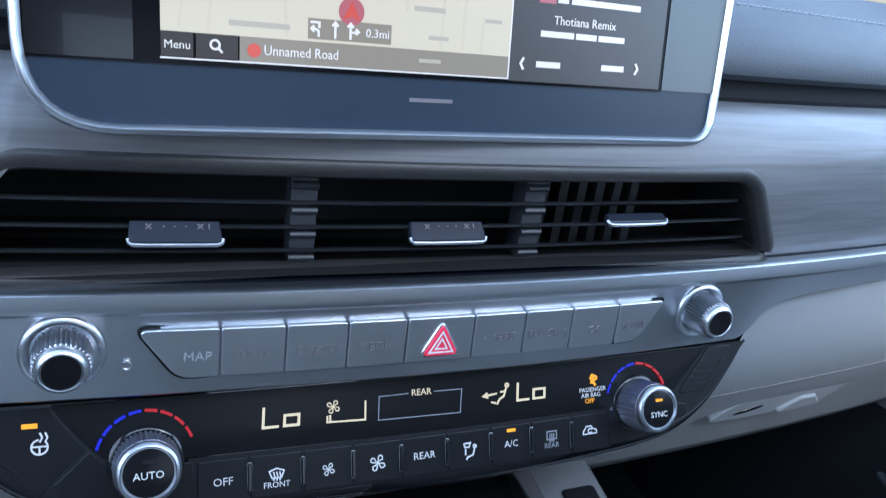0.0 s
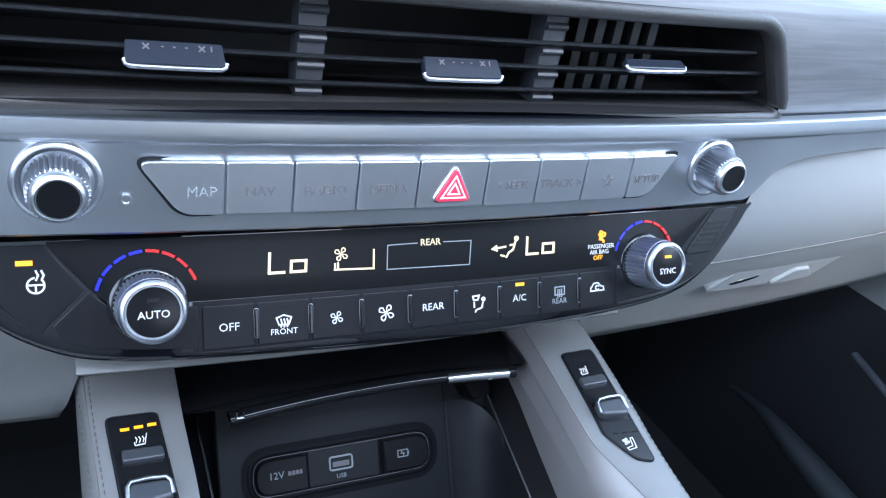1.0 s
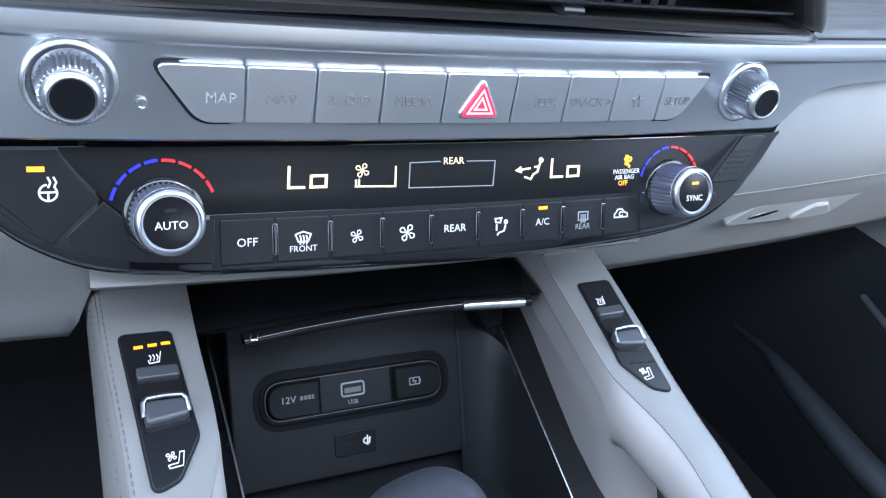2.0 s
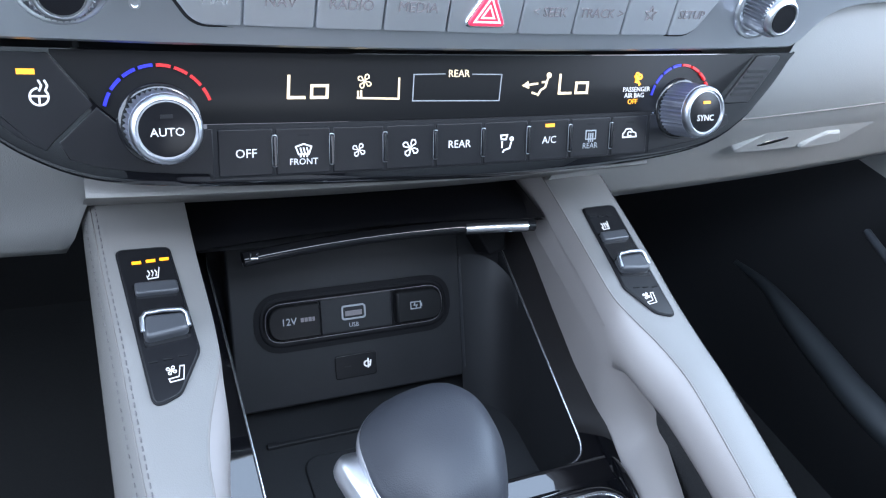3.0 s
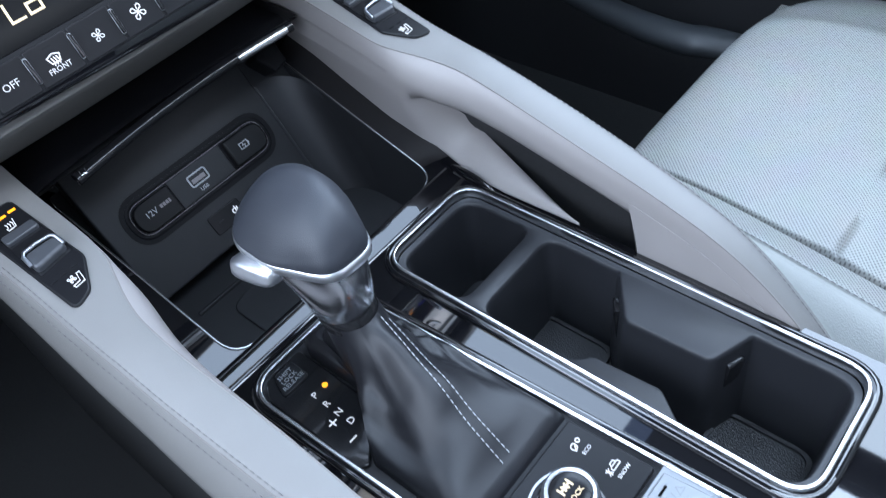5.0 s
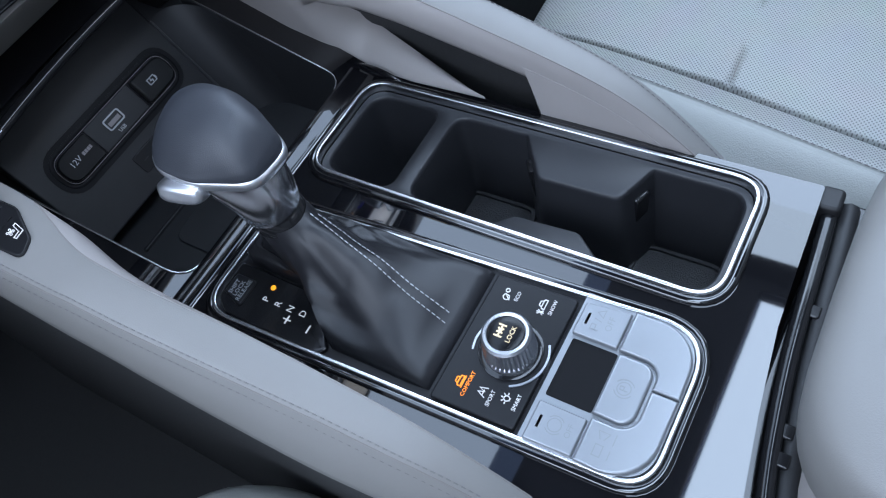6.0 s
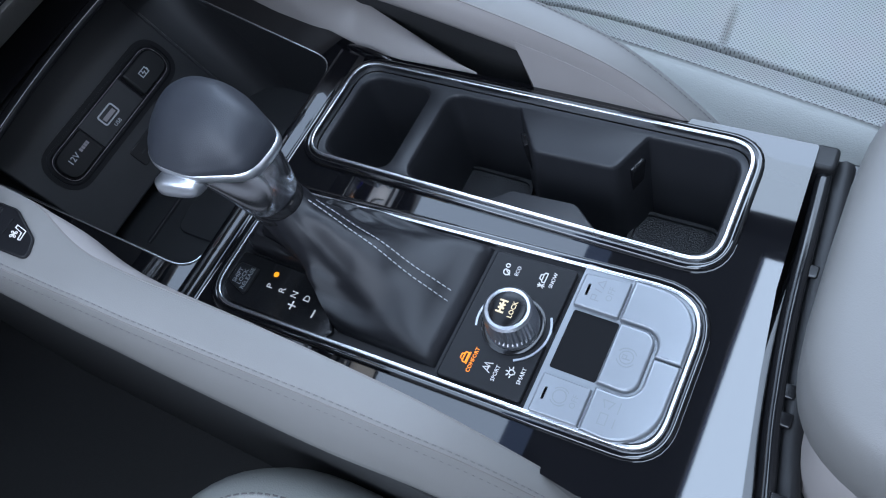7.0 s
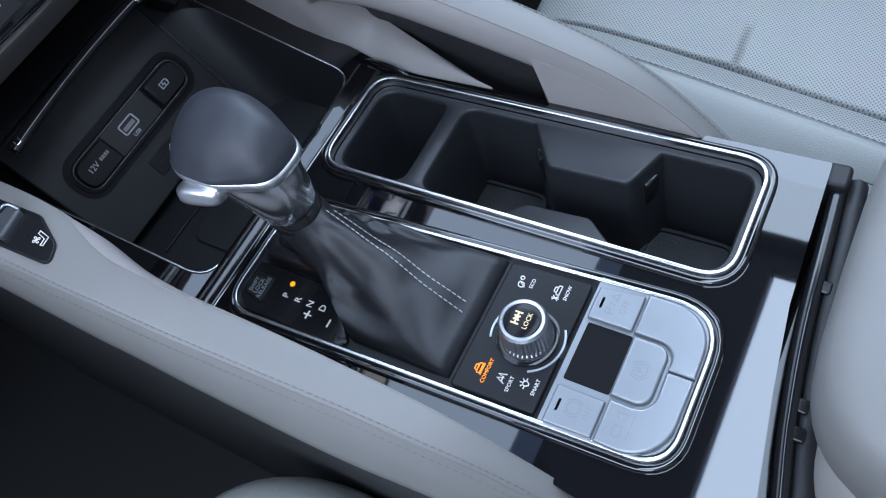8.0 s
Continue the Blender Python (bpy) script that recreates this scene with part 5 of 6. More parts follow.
part("door_switch", plate(rect(0.615, 0.345, 0.645, 0.375, 0.004), plane_frame((0, 0, 0.588), 90), 0, 0.006, 0.002), GLOSS, door)
part("pocket_edge", tube(bmesh.new(), [Vector(p) for p in spline([(0.62, 0.47, 0.462), (0.588, 0.387, 0.460), (0.565, 0.320, 0.460), (0.555, 0.264, 0.460), (0.548, 0.209, 0.460), (0.545, 0.0, 0.455)], 6)], 0.0045, False, 8), SILVER_DARK, door, "dark map pocket edge", 60)
rings = []
for x, y, z, r in spline([(0.645, 0.62, 0.30, 0.003), (0.615, 0.545, 0.325, 0.007), (0.598, 0.490, 0.330, 0.012), (0.586, 0.428, 0.330, 0.015), (0.573, 0.356, 0.330, 0.016), (0.571, 0.299, 0.330, 0.016), (0.579, 0.251, 0.330, 0.016), (0.585, 0.0, 0.330, 0.016)], 6):
    rings.append([Vector((x + r * 1.3 * math.cos(2 * math.pi * k / 14), y + r * 0.5 * math.cos(2 * math.pi * k / 14), z + r * math.sin(2 * math.pi * k / 14))) for k in range(14)])
part("sill_trim", loft(rings), SILL, door, "dark grey sill moulding", 60)

# ---- arms: seams, stitches and seat switches ----
def arm_line(side, at, across=0.0, lift=0.0006, y0=0.42, y1=-0.02, n=110):
    """A line along the arm, beside its outer ridge or its seam."""
    return [Vector(((float(np.interp(y, AY, at)) + across) * side, y, float(np.interp(y, AY, AZ)) + lift)) for y in stations(y0, y1, n)]


for side, ob in zip((-1, 1), arms):
    stitch_row(arm_line(side, AXO, -0.0004, 0.0003), 0.0024, 0.0018, 0.00035, ob, THREAD)
    if side < 0:
        stitch_row(arm_line(side, AXO, 0.0046, -0.0048), 0.0020, 0.0024, 0.0002, ob, THREAD)
        part("seam", tube(bmesh.new(), arm_line(side, AXO, 0.0016, -0.0014), 0.0004, False, 5), SEAM, ob, "sewn seam", 80)
    part("seam", tube(bmesh.new(), arm_line(side, AXS, 0.0, -0.0009, 0.42 if side > 0 else 0.30), 0.0006, False, 5), SEAM, ob, "dark sewn seam", 80)

def fan_icon(M, u, v, r, w, mat, parent, f=bend):
    lines = []
    for a in (35, 125, 215, 305):
        ca, sa = math.cos(radians(a)), math.sin(radians(a))
        leaf = [(0.10, 0.0), (0.45, 0.06), (0.80, -0.02), (1.0, 0.25), (0.92, 0.55), (0.65, 0.62), (0.38, 0.42), (0.10, 0.0)]
        lines.append([(u + r * (ca * x - sa * y), v + r * (sa * x + ca * y)) for x, y in leaf])
    part("fan_icon", f(strokes(M, lines, r * 0.075, w)), mat, parent)


FR = plane_frame((0, 0.351, 0.6094), 78.0)


def seat_switch(side):
    word = "driver" if side < 0 else "passenger"
    ob = thing("seat_switch", "black seat heater switch panel on the %s side" % word, "seat switch", "seat switches")
    s = side
    Q = lambda pts: [Vector((x * s, (y - 0.351) * 1.022)) for x, y in pts]
    face = rounded(Q(((0.1465, 0.3645), (0.1225, 0.3640), (0.1180, 0.3035), (0.1290, 0.2835), (0.1405, 0.2790))), [0.0035, 0.0035, 0.008, 0.008, 0.004], 6)
    body = part("switch_body", plate(face, FR, -0.004, 0.0012, 0.0008), SATIN, ob, "satin black switch panel")
    part("switch_gap", tube(bmesh.new(), lifted(face, FR, 0.0002), 0.0006, True, 5), DARK, body, angle=80)
    well_ = Q(((0.1415, 0.3430), (0.1215, 0.3425), (0.1205, 0.3105), (0.1405, 0.3080)))
    part("switch_recess", plate(rounded(well_, 0.001, 2), FR, 0.0008, 0.0014), GLOSS, body)
    part("rocker_front", plate(rounded(Q(((0.1410, 0.3425), (0.1220, 0.3420), (0.1217, 0.3355), (0.1408, 0.3358))), 0.0018, 4), FR, 0.001, 0.0040, 0.001), SWITCH_GREY, body)
    rocker = part("rocker", plate(rounded(Q(((0.1403, 0.3225), (0.1212, 0.3220), (0.1206, 0.3125), (0.1402, 0.3100))), 0.0032, 5), FR, 0.001, 0.0062, 0.002), SWITCH_GREY, ob, "dark grey rocker")
    bar = [FR @ Vector((x * s, (y - 0.351) * 1.022, w)) for x, y, w in ((0.1405, 0.3140, 0.0052), (0.1403, 0.3205, 0.0066), (0.1385, 0.3225, 0.0070), (0.1310, 0.3228, 0.0072), (0.1232, 0.3222, 0.0070), (0.1212, 0.3201, 0.0066), (0.1208, 0.3140, 0.0052))]
    part("rocker_bar", tube(bmesh.new(), bar, 0.0011, False, 8), KNURL, rocker, "chrome bar of the rocker", 60)
    for k, x in enumerate((0.1382, 0.1318, 0.1256)):
        part("heat_light", bars(FR, [sorted((x * s - 0.0021, x * s + 0.0021))[:1] + [0.0038 + 0.0004 * k, x * s + 0.0021, 0.0053 + 0.0004 * k]], 0.0010, 0.0017), AMBER if side < 0 else DARK, body, "lit amber light" if side < 0 else "")
        part("vent_light", bars(FR, [[x * s - 0.0019, -0.0521 + 0.0006 * k, x * s + 0.0019, -0.0513 + 0.0006 * k]], 0.0010, 0.0017), DARK, body)
    cx, cv = 0.1310 * s, -0.0032
    part("heat_icon", strokes(FR, [[(cx + 0.0024, cv + 0.0036), (cx + 0.0012, cv - 0.0022), (cx - 0.0032, cv - 0.0026), (cx - 0.0036, cv - 0.0008)]] + [[(cx - 0.0028 + 0.0016 * k, cv - 0.001), (cx - 0.0022 + 0.0016 * k, cv + 0.0008), (cx - 0.0028 + 0.0016 * k, cv + 0.0022)] for k in range(3)], 0.00021, 0.0017), MARK, body)
    cx, cv = 0.1300 * s, -0.0590
    part("vent_icon", strokes(FR, [[(cx + 0.0042, cv + 0.0034), (cx + 0.0030, cv - 0.0034), (cx - 0.0026, cv - 0.0040), (cx - 0.0030, cv - 0.0024), (cx + 0.0012, cv - 0.0018), (cx + 0.0024, cv + 0.0034), (cx + 0.0042, cv + 0.0034)]], 0.0002, 0.0017), MARK, body)
    fan_icon(FR, cx - 0.0014, cv + 0.0018, 0.0021, 0.0017, MARK, body, lambda bm: bm)
    return ob


switches = [seat_switch(-1), seat_switch(1)]

# ---- silver strip: keys and knobs ----
audio = thing("audio_controls", "brushed silver audio keys, red hazard key and two knobs", "audio controls")
XS = [-0.1340, -0.0995, -0.0718, -0.0438, -0.0155, 0.0192, 0.0476, 0.0755, 0.1045, 0.1355]
NAMES = ["MAP", "NAV", "RADIO", "MEDIA", "", "< SEEK", "TRACK >", "", "SETUP"]
tray_line = rounded([Vector(p) for p in ((-0.1175, -0.0008), (0.1215, -0.0008), (0.1368, 0.0245), (-0.1352, 0.0245))], [0.012, 0.014, 0.002, 0.004], 6)
part("key_gap", bend(plate(tray_line, FS, -0.004, 0.0004)), DARK, audio)
for i, name in enumerate(NAMES):
    a, b = XS[i] + 0.0004, XS[i + 1] - 0.0004
    lo, hi = 0.0004, 0.0233
    if i == 0:
        pts = rounded([Vector(p) for p in ((-0.1165, lo), (b, lo), (b, hi), (-0.1332, hi))], [0.012, 0.0014, 0.0014, 0.003], 6)
    elif i == 8:
        pts = rounded([Vector(p) for p in ((a, lo), (0.1205, lo), (0.1350, hi), (a, hi))], [0.0014, 0.014, 0.002, 0.0014], 6)
    else:
        pts = rect(a, lo, b, hi, 0.0014, 4)
    key = part("key", bend(plate(pts, FS, 0.0, 0.0022, 0.0006)), SILVER_KEY, audio, "brushed silver key")
    mid = (a + b) / 2 + (0.008 if i == 0 else 0) - (0.004 if i == 8 else 0)
    if name:
        part("letters", bend(lettering(name, 0.0060, FS, mid, 0.0105, 0.0026)), MARK_DARK if i else MARK_GREY, key)
    elif i == 7:
        star = [(mid + (0.0034 if k % 2 == 0 else 0.0015) * math.sin(math.pi * k / 5), 0.0108 + (0.0034 if k % 2 == 0 else 0.0015) * math.cos(math.pi * k / 5)) for k in range(11)]
        part("star_mark", bend(strokes(FS, [star], 0.0003, 0.0027)), MARK_DARK, key)
    else:
        tri_ = lambda r, cv=0.0096: [Vector((mid + r * math.cos(radians(90 + 120 * k)), cv + r * math.sin(radians(90 + 120 * k)))) for k in range(3)]
        part("hazard_rim", bend(plate(rounded(tri_(0.0128), 0.0026, 5), FS, 0.002, 0.0034, 0.0008)), CHROME, key, "bright triangular rim")
        part("hazard_face", bend(plate(rounded(tri_(0.0110), 0.0020, 5), FS, 0.003, 0.0042, 0.0006)), RED_KEY, key, "red hazard triangle")
        for r in (0.0070, 0.0034):
            t3 = tri_(r)
            part("hazard_line", bend(strokes(FS, [[tuple(p) for p in t3 + t3[:1]]], 0.0004, 0.0046)), MARK, key)
part("microphone_hole", bend(lathe([(0.0021, -0.001), (0.0021, 0.0012), (0.0014, 0.0012), (0.0012, 0.0002)], FS @ Matrix.Translation((-0.1365, 0.0068, 0)), 20)), SATIN_CHROME, audio)


def audio_knob(x, label):
    M = plane_frame((x, 0.3288 + 0.2 * x * x, 0.7548), 3)
    ob = part("knob", lathe([(0.0112, 0.0), (0.0112, 0.0060), (0.0109, 0.0145), (0.0100, 0.0150)], M, 216, 36, 0.0016, (0, 1, 2)), KNURL, audio, label, 30)
    part("base_ring", lathe([(0.0163, -0.002), (0.0163, 0.0012), (0.0155, 0.0026), (0.0142, 0.0028), (0.0132, 0.0012), (0.0122, 0.0004), (0.0122, -0.002)], M, 56), SATIN_CHROME, ob, "polished base ring", 60)
    part("cap_ring", lathe([(0.0098, 0.0130), (0.0095, 0.0165), (0.0088, 0.0180), (0.0078, 0.0184), (0.0074, 0.0176)], M, 56), SATIN_CHROME, ob, "polished cap ring", 60)
    part("cap", lathe([(0.0072, 0.0160), (0.0071, 0.0181), (0.004, 0.0180), (0.0003, 0.0179)], M, 40), CAP_BLACK, ob, "dished gloss black cap", 60)


audio_knob(-0.1600, "ribbed chrome volume knob with a black cap")
audio_knob(0.1635, "ribbed chrome tuning knob with a black cap")

# ---- climate panel: display, keys, dials ----
CB = lambda bm: bend(bm, 0.12)
us = sorted(stations(-0.1655, 0.184, 70) + [-0.159, -0.1515, -0.1425, 0.1545])
low_line = [Vector((u, float(np.interp(u, [-0.1655, -0.1590, -0.1515, -0.1425, 0.1545, 0.184], [0.0474, 0.0385, 0.0292, 0.0210, 0.0205, 0.0474])))) for u in us]
display = part("display", curved_sheet(low_line, [Vector((u, 0.0489)) for u in us], FC, 0.0010, 0.12, 0.0004, -0.002, 2), DISPLAY, climate, "dark gloss display window", 60)


def seven(cu, cv, w, h, on, t=0.0008, slant=0.06):
    """Segments of a lit figure: rectangles for the lit strokes."""
    q = {"a": [(0, h), (w, h)], "g": [(0, h / 2), (w, h / 2)], "d": [(0, 0), (w, 0)], "f": [(0, h / 2), (0, h)], "b": [(w, h / 2), (w, h)], "e": [(0, 0), (0, h / 2)], "c": [(w, 0), (w, h / 2)]}
    return [[(cu + x + slant * y, cv + y) for x, y in q[k]] for k in on]


for u0 in (-0.0785, 0.0545):
    part("figure", CB(strokes(FC, seven(u0, 0.0312, 0.0068, 0.0088, "fed") + seven(u0 + 0.0098, 0.0312, 0.0062, 0.0050, "") + [[(u0 + 0.0098, 0.0312), (u0 + 0.0165, 0.0312), (u0 + 0.0168, 0.0360), (u0 + 0.0101, 0.0360), (u0 + 0.0098, 0.0312)]], 0.0006, 0.0014)), WARM, display, "lit warm white temperature reading")


fan_icon(FC, -0.0452, 0.0378, 0.0030, 0.0014, WARM, display, CB)
part("fan_level", CB(strokes(FC, [[(-0.0485, 0.0308), (-0.0295, 0.0302), (-0.0292, 0.0390)], [(-0.0482, 0.0312), (-0.0482, 0.0335)], [(-0.0468, 0.0312), (-0.0468, 0.0338)]], 0.0004, 0.0014)), WARM, display)
part("rear_frame", CB(strokes(FC, [[(-0.0070, 0.0408), (-0.0222, 0.0406), (-0.0228, 0.0292), (0.0212, 0.0285), (0.0222, 0.0404), (0.0070, 0.0406)]], 0.00022, 0.0013)), MARK_GREY, display)
part("letters", CB(lettering("REAR", 0.0046, FC, 0.0, 0.0408, 0.0012)), WARM, display)
part("airflow_icon", CB(strokes(FC, [arc(0.0484, 0.0398, 0.0009, 0, 360, 8), [(0.0478, 0.0382), (0.0464, 0.0342), (0.0440, 0.0330), (0.0424, 0.0306)], [(0.0474, 0.0368), (0.0448, 0.0366)], [(0.0345, 0.0352), (0.0420, 0.0360)], [(0.0366, 0.0366), (0.0343, 0.0352), (0.0370, 0.0343)], [(0.0392, 0.0318), (0.0412, 0.0312)]], 0.00046, 0.0014)), WARM, display)
part("airbag_icon", CB(strokes(FC, [arc(0.1023, 0.0394, 0.0009, 0, 360, 8), [(0.1018, 0.0380), (0.1013, 0.0358), (0.1034, 0.0354), (0.1038, 0.0342)], [(0.1028, 0.0371), (0.1044, 0.0375)], [(0.1006, 0.0386), (0.1042, 0.0347)], arc(0.1040, 0.0384, 0.0011, 0, 360, 8)], 0.00042, 0.0014)), AMBER, display, "lit amber airbag symbol")
part("letters", CB(lettering("PASSENGER", 0.0034, FC, 0.1024, 0.0320, 0.0012)), MARK, display)
part("letters", CB(lettering("AIR BAG", 0.0034, FC, 0.1012, 0.0290, 0.0012)), MARK, display)
part("letters", CB(lettering("OFF", 0.0036, FC, 0.1003, 0.0259, 0.0012)), AMBER, display)

row = stations(-0.1115, 0.1140, 44)
part("key_gap", curved_sheet([Vector((u, -0.0014)) for u in row], [Vector((u, 0.0207)) for u in row], FC, 0.0009, 0.12, 0.0002, -0.002, 2), DARK, climate, "dark gaps between the climate keys", 60)
# bright metal for wires that draw the highlight round each ridge
RIDGE_GLINT = material("ridge_glint", (0.50, 0.51, 0.53), 0.3, 1.0)
SX = [-0.1085, -0.0850, -0.0604, -0.0360, -0.0115, 0.0133, 0.0382, 0.0624, 0.0878, 0.1120]
for i in range(9):
    a, b = SX[i] + 0.0006, SX[i + 1] - 0.0006
    key = part("climate_key", CB(plate(rect(a, -0.0008, b, 0.0188, 0.0010, 3), FC, -0.002, 0.0014, 0.0006)), SATIN, climate, "satin black climate key")
    m, w = (a + b) / 2, 0.0016
    if i == 0:
        part("letters", CB(lettering("OFF", 0.0051, FC, m, 0.0085, 0.0013)), MARK, key)
    elif i == 1:
        part("letters", CB(lettering("FRONT", 0.0038, FC, m, 0.0044, 0.0013)), MARK, key)
        part("defrost_icon", CB(strokes(FC, [[(m - 0.0034, 0.0108), (m - 0.0022, 0.0076), (m + 0.0022, 0.0076), (m + 0.0034, 0.0108), (m, 0.0120), (m - 0.0034, 0.0108)]] + [[(m + d, 0.0066), (m + d + 0.0005, 0.0082), (m + d, 0.0102)] for d in (-0.0014, 0, 0.0014)], 0.00032, w)), MARK, key)
    elif i in (2, 3):
        fan_icon(FC, m, 0.0085, 0.0028 if i == 2 else 0.0037, w, MARK, key, CB)
    elif i == 4:
        part("letters", CB(lettering("REAR", 0.0050, FC, m, 0.0090, 0.0013)), MARK, key)
    elif i == 5:
        part("mode_icon", CB(strokes(FC, [[(m - 0.0030, 0.0122), (m + 0.0006, 0.0124), (m - 0.0002, 0.0102), (m - 0.0026, 0.0104), (m - 0.0030, 0.0122)], arc(m + 0.0030, 0.0104, 0.0008, 0, 360, 8), [(m + 0.0028, 0.0088), (m + 0.0020, 0.0060), (m - 0.0010, 0.0052), (m - 0.0016, 0.0042)], [(m - 0.0022, 0.0092), (m - 0.0022, 0.0066)]], 0.00038, w)), MARK, key)
    elif i == 6:
        part("letters", CB(lettering("A/C", 0.0050, FC, m, 0.0088, 0.0013)), MARK, key)
        part("key_light", CB(bars(FC, [(m - 0.0026, 0.0152, m + 0.0026, 0.0168)], 0.001, 0.0016)), AMBER, key, "lit amber light")
    elif i == 7:
        part("letters", CB(lettering("REAR", 0.0040, FC, m, 0.0048, 0.0013)), MARK_GREY, key)
        part("defrost_icon", CB(strokes(FC, [[(m - 0.0030, 0.0082), (m + 0.0030, 0.0082), (m + 0.0030, 0.0124), (m - 0.0030, 0.0124), (m - 0.0030, 0.0082)]] + [[(m + d, 0.0070), (m + d, 0.0110)] for d in (-0.0012, 0, 0.0012)], 0.00030, w)), MARK_GREY, key)
    else:
        part("recirculation_icon", CB(strokes(FC, [[(m - 0.0044, 0.0080), (m + 0.0044, 0.0080), (m + 0.0040, 0.0100), (m + 0.0020, 0.0106), (m + 0.0006, 0.0122), (m - 0.0024, 0.0122), (m - 0.0036, 0.0104), (m - 0.0044, 0.0098), (m - 0.0044, 0.0080)], arc(m, 0.0096, 0.0012, 40, 320, 8)], 0.00034, w)), MARK, key)
    if i in (1, 7, 8):
        part("key_light", CB(bars(FC, [(m - 0.0024, 0.0152, m + 0.0024, 0.0160)], 0.001, 0.0014)), DARK, key)
    if i:
        part("key_ridge", CB(plate(rect(SX[i] - 0.0009, 0.0030, SX[i] + 0.0009, 0.0158, 0.0008, 3), FC, 0, 0.0030, 0.0008)), GLOSS, climate, "raised gloss ridge between keys")
        part("ridge_glint", CB(tube(bmesh.new(), lifted(rect(SX[i] - 0.0010, 0.0028, SX[i] + 0.0010, 0.0160, 0.0008, 3), FC, 0.0016), 0.00022, True, 5)), RIDGE_GLINT, climate, "thin highlight round the ridge, built as a bright wire", 80)
LIP = inset(CO, 0.0058)


def lip_run(u0, u1):
    """The stretch of the bezel's inner line between two places."""
    return [p.copy() for p in LIP if u0 < p.x < u1 and p.y < 0.047]


for name, pts in (
    ("blank_panel", [Vector((-0.1655, 0.0148))] + lip_run(-0.1660, -0.1105) + [Vector((-0.1098, -0.0008)), Vector((-0.1098, 0.0190)), Vector((-0.1430, 0.0200)), Vector((-0.1515, 0.0280))]),
    ("blank_panel", [Vector((0.1130, -0.0008))] + lip_run(0.1135, 0.1720) + [Vector((0.1690, 0.0165)), Vector((0.1560, 0.0195)), Vector((0.1130, 0.0190))]),
):
    part(name, CB(plate(pts, FC, -0.002, 0.0012, 0.0004)), SATIN, climate)
wheel = part("wheel_heat_key", CB(plate([Vector((-0.2030, 0.0478))] + lip_run(-0.2060, -0.1668) + [Vector((-0.1664, 0.0155)), Vector((-0.1525, 0.0288)), Vector((-0.1595, 0.0380)), Vector((-0.1665, 0.0478))], FC, -0.002, 0.0012, 0.0004)), SATIN, climate, "black heated steering wheel key")
part("key_light", CB(bars(FC, [(-0.1768, 0.0398, -0.1708, 0.0418)], 0.0008, 0.0014)), AMBER, wheel, "lit amber light")
part("wheel_icon", CB(strokes(FC, [arc(-0.1702, 0.0318, 0.0031, 100, 400, 16), [(-0.1730, 0.0320), (-0.1674, 0.0320)], [(-0.1702, 0.0318), (-0.1702, 0.0290)], [(-0.1700, 0.0340), (-0.1692, 0.0358), (-0.1700, 0.0376)], [(-0.1680, 0.0340), (-0.1672, 0.0358), (-0.1680, 0.0376)]], 0.00036, 0.0014)), MARK, wheel)
grille = part("speaker_grille", CB(plate(rounded([Vector(p) for p in ((0.1620, 0.0225), (0.1835, 0.0225), (0.2075, 0.0480), (0.1870, 0.0480))], 0.002, 3), FC, -0.002, 0.0014, 0.0006)), SATIN, climate, "satin black sensor cover")
for k in range(5):
    v = 0.0268 + 0.0030 * k
    part("slot", CB(bars(FC, [(0.1690 + 0.0028 * k, v, 0.1845 + 0.0028 * k, v + 0.0015)], 0.0012, 0.0017)), PIANO, grille)


# silver with the blue LEDs' reflection put into its base colour
DIAL_SILVER_LED_TINT = material("dial_silver_led_tint", (0.50, 0.52, 0.60), 0.28, 0.9)


def climate_dial(x, text, lit):
    o = FC @ Vector((x, 0.0213, 0))
    o.y += 0.12 * x * x
    M = plane_frame(o, 23)
    N = M @ Matrix.Diagonal((0.9, 0.9, 1, 1))
    ob = part("dial", lathe([(0.0156, 0.001), (0.0156, 0.0035), (0.0152, 0.0170), (0.0148, 0.0178)], N, 192, 40, 0.0013, (0, 1, 2)), DIAL_SILVER_LED_TINT, climate, "ribbed satin silver temperature dial", 30)
    part("dial_seat", lathe([(0.0178, -0.001), (0.0178, 0.0012), (0.0172, 0.0020), (0.0150, 0.0022)], N, 56), GLOSS, ob, "gloss black seat of the dial", 60)
    part("dial_ring", lathe([(0.0144, 0.0170), (0.0147, 0.0186), (0.0144, 0.0204), (0.0134, 0.0216), (0.0124, 0.0218), (0.0119, 0.0208)], N, 64), KNURL, ob, "polished ring of the dial", 60)
    part("dial_cap", lathe([(0.0120, 0.0185), (0.0119, 0.0207), (0.010, 0.0210), (0.0004, 0.0211)], N, 48), CAP_BLACK, ob, "gloss black dial cap", 60)
    part("letters", lettering(text, 0.0044, M, 0, -0.001 if x < 0 else -0.0030, 0.0213), MARK, ob)
    part("dial_light", bars(M, [(-0.0022, 0.0042, 0.0022, 0.0056)], 0.0210, 0.0215), AMBER if lit else DARK, ob, "lit amber light" if lit else "")
    for k in range(8):
        a0 = 164 - 18.7 * k
        part("scale_mark", strokes(M, [arc(0, 0.0022, 0.0203, a0, a0 - 12.5, 5)], 0.00062, 0.0018), BLUE_LED if k < 4 else RED_LED, climate, "lit blue scale mark" if k < 4 else "lit red scale mark")


climate_dial(-0.129, "AUTO", False)
climate_dial(0.1322, "SYNC", True)

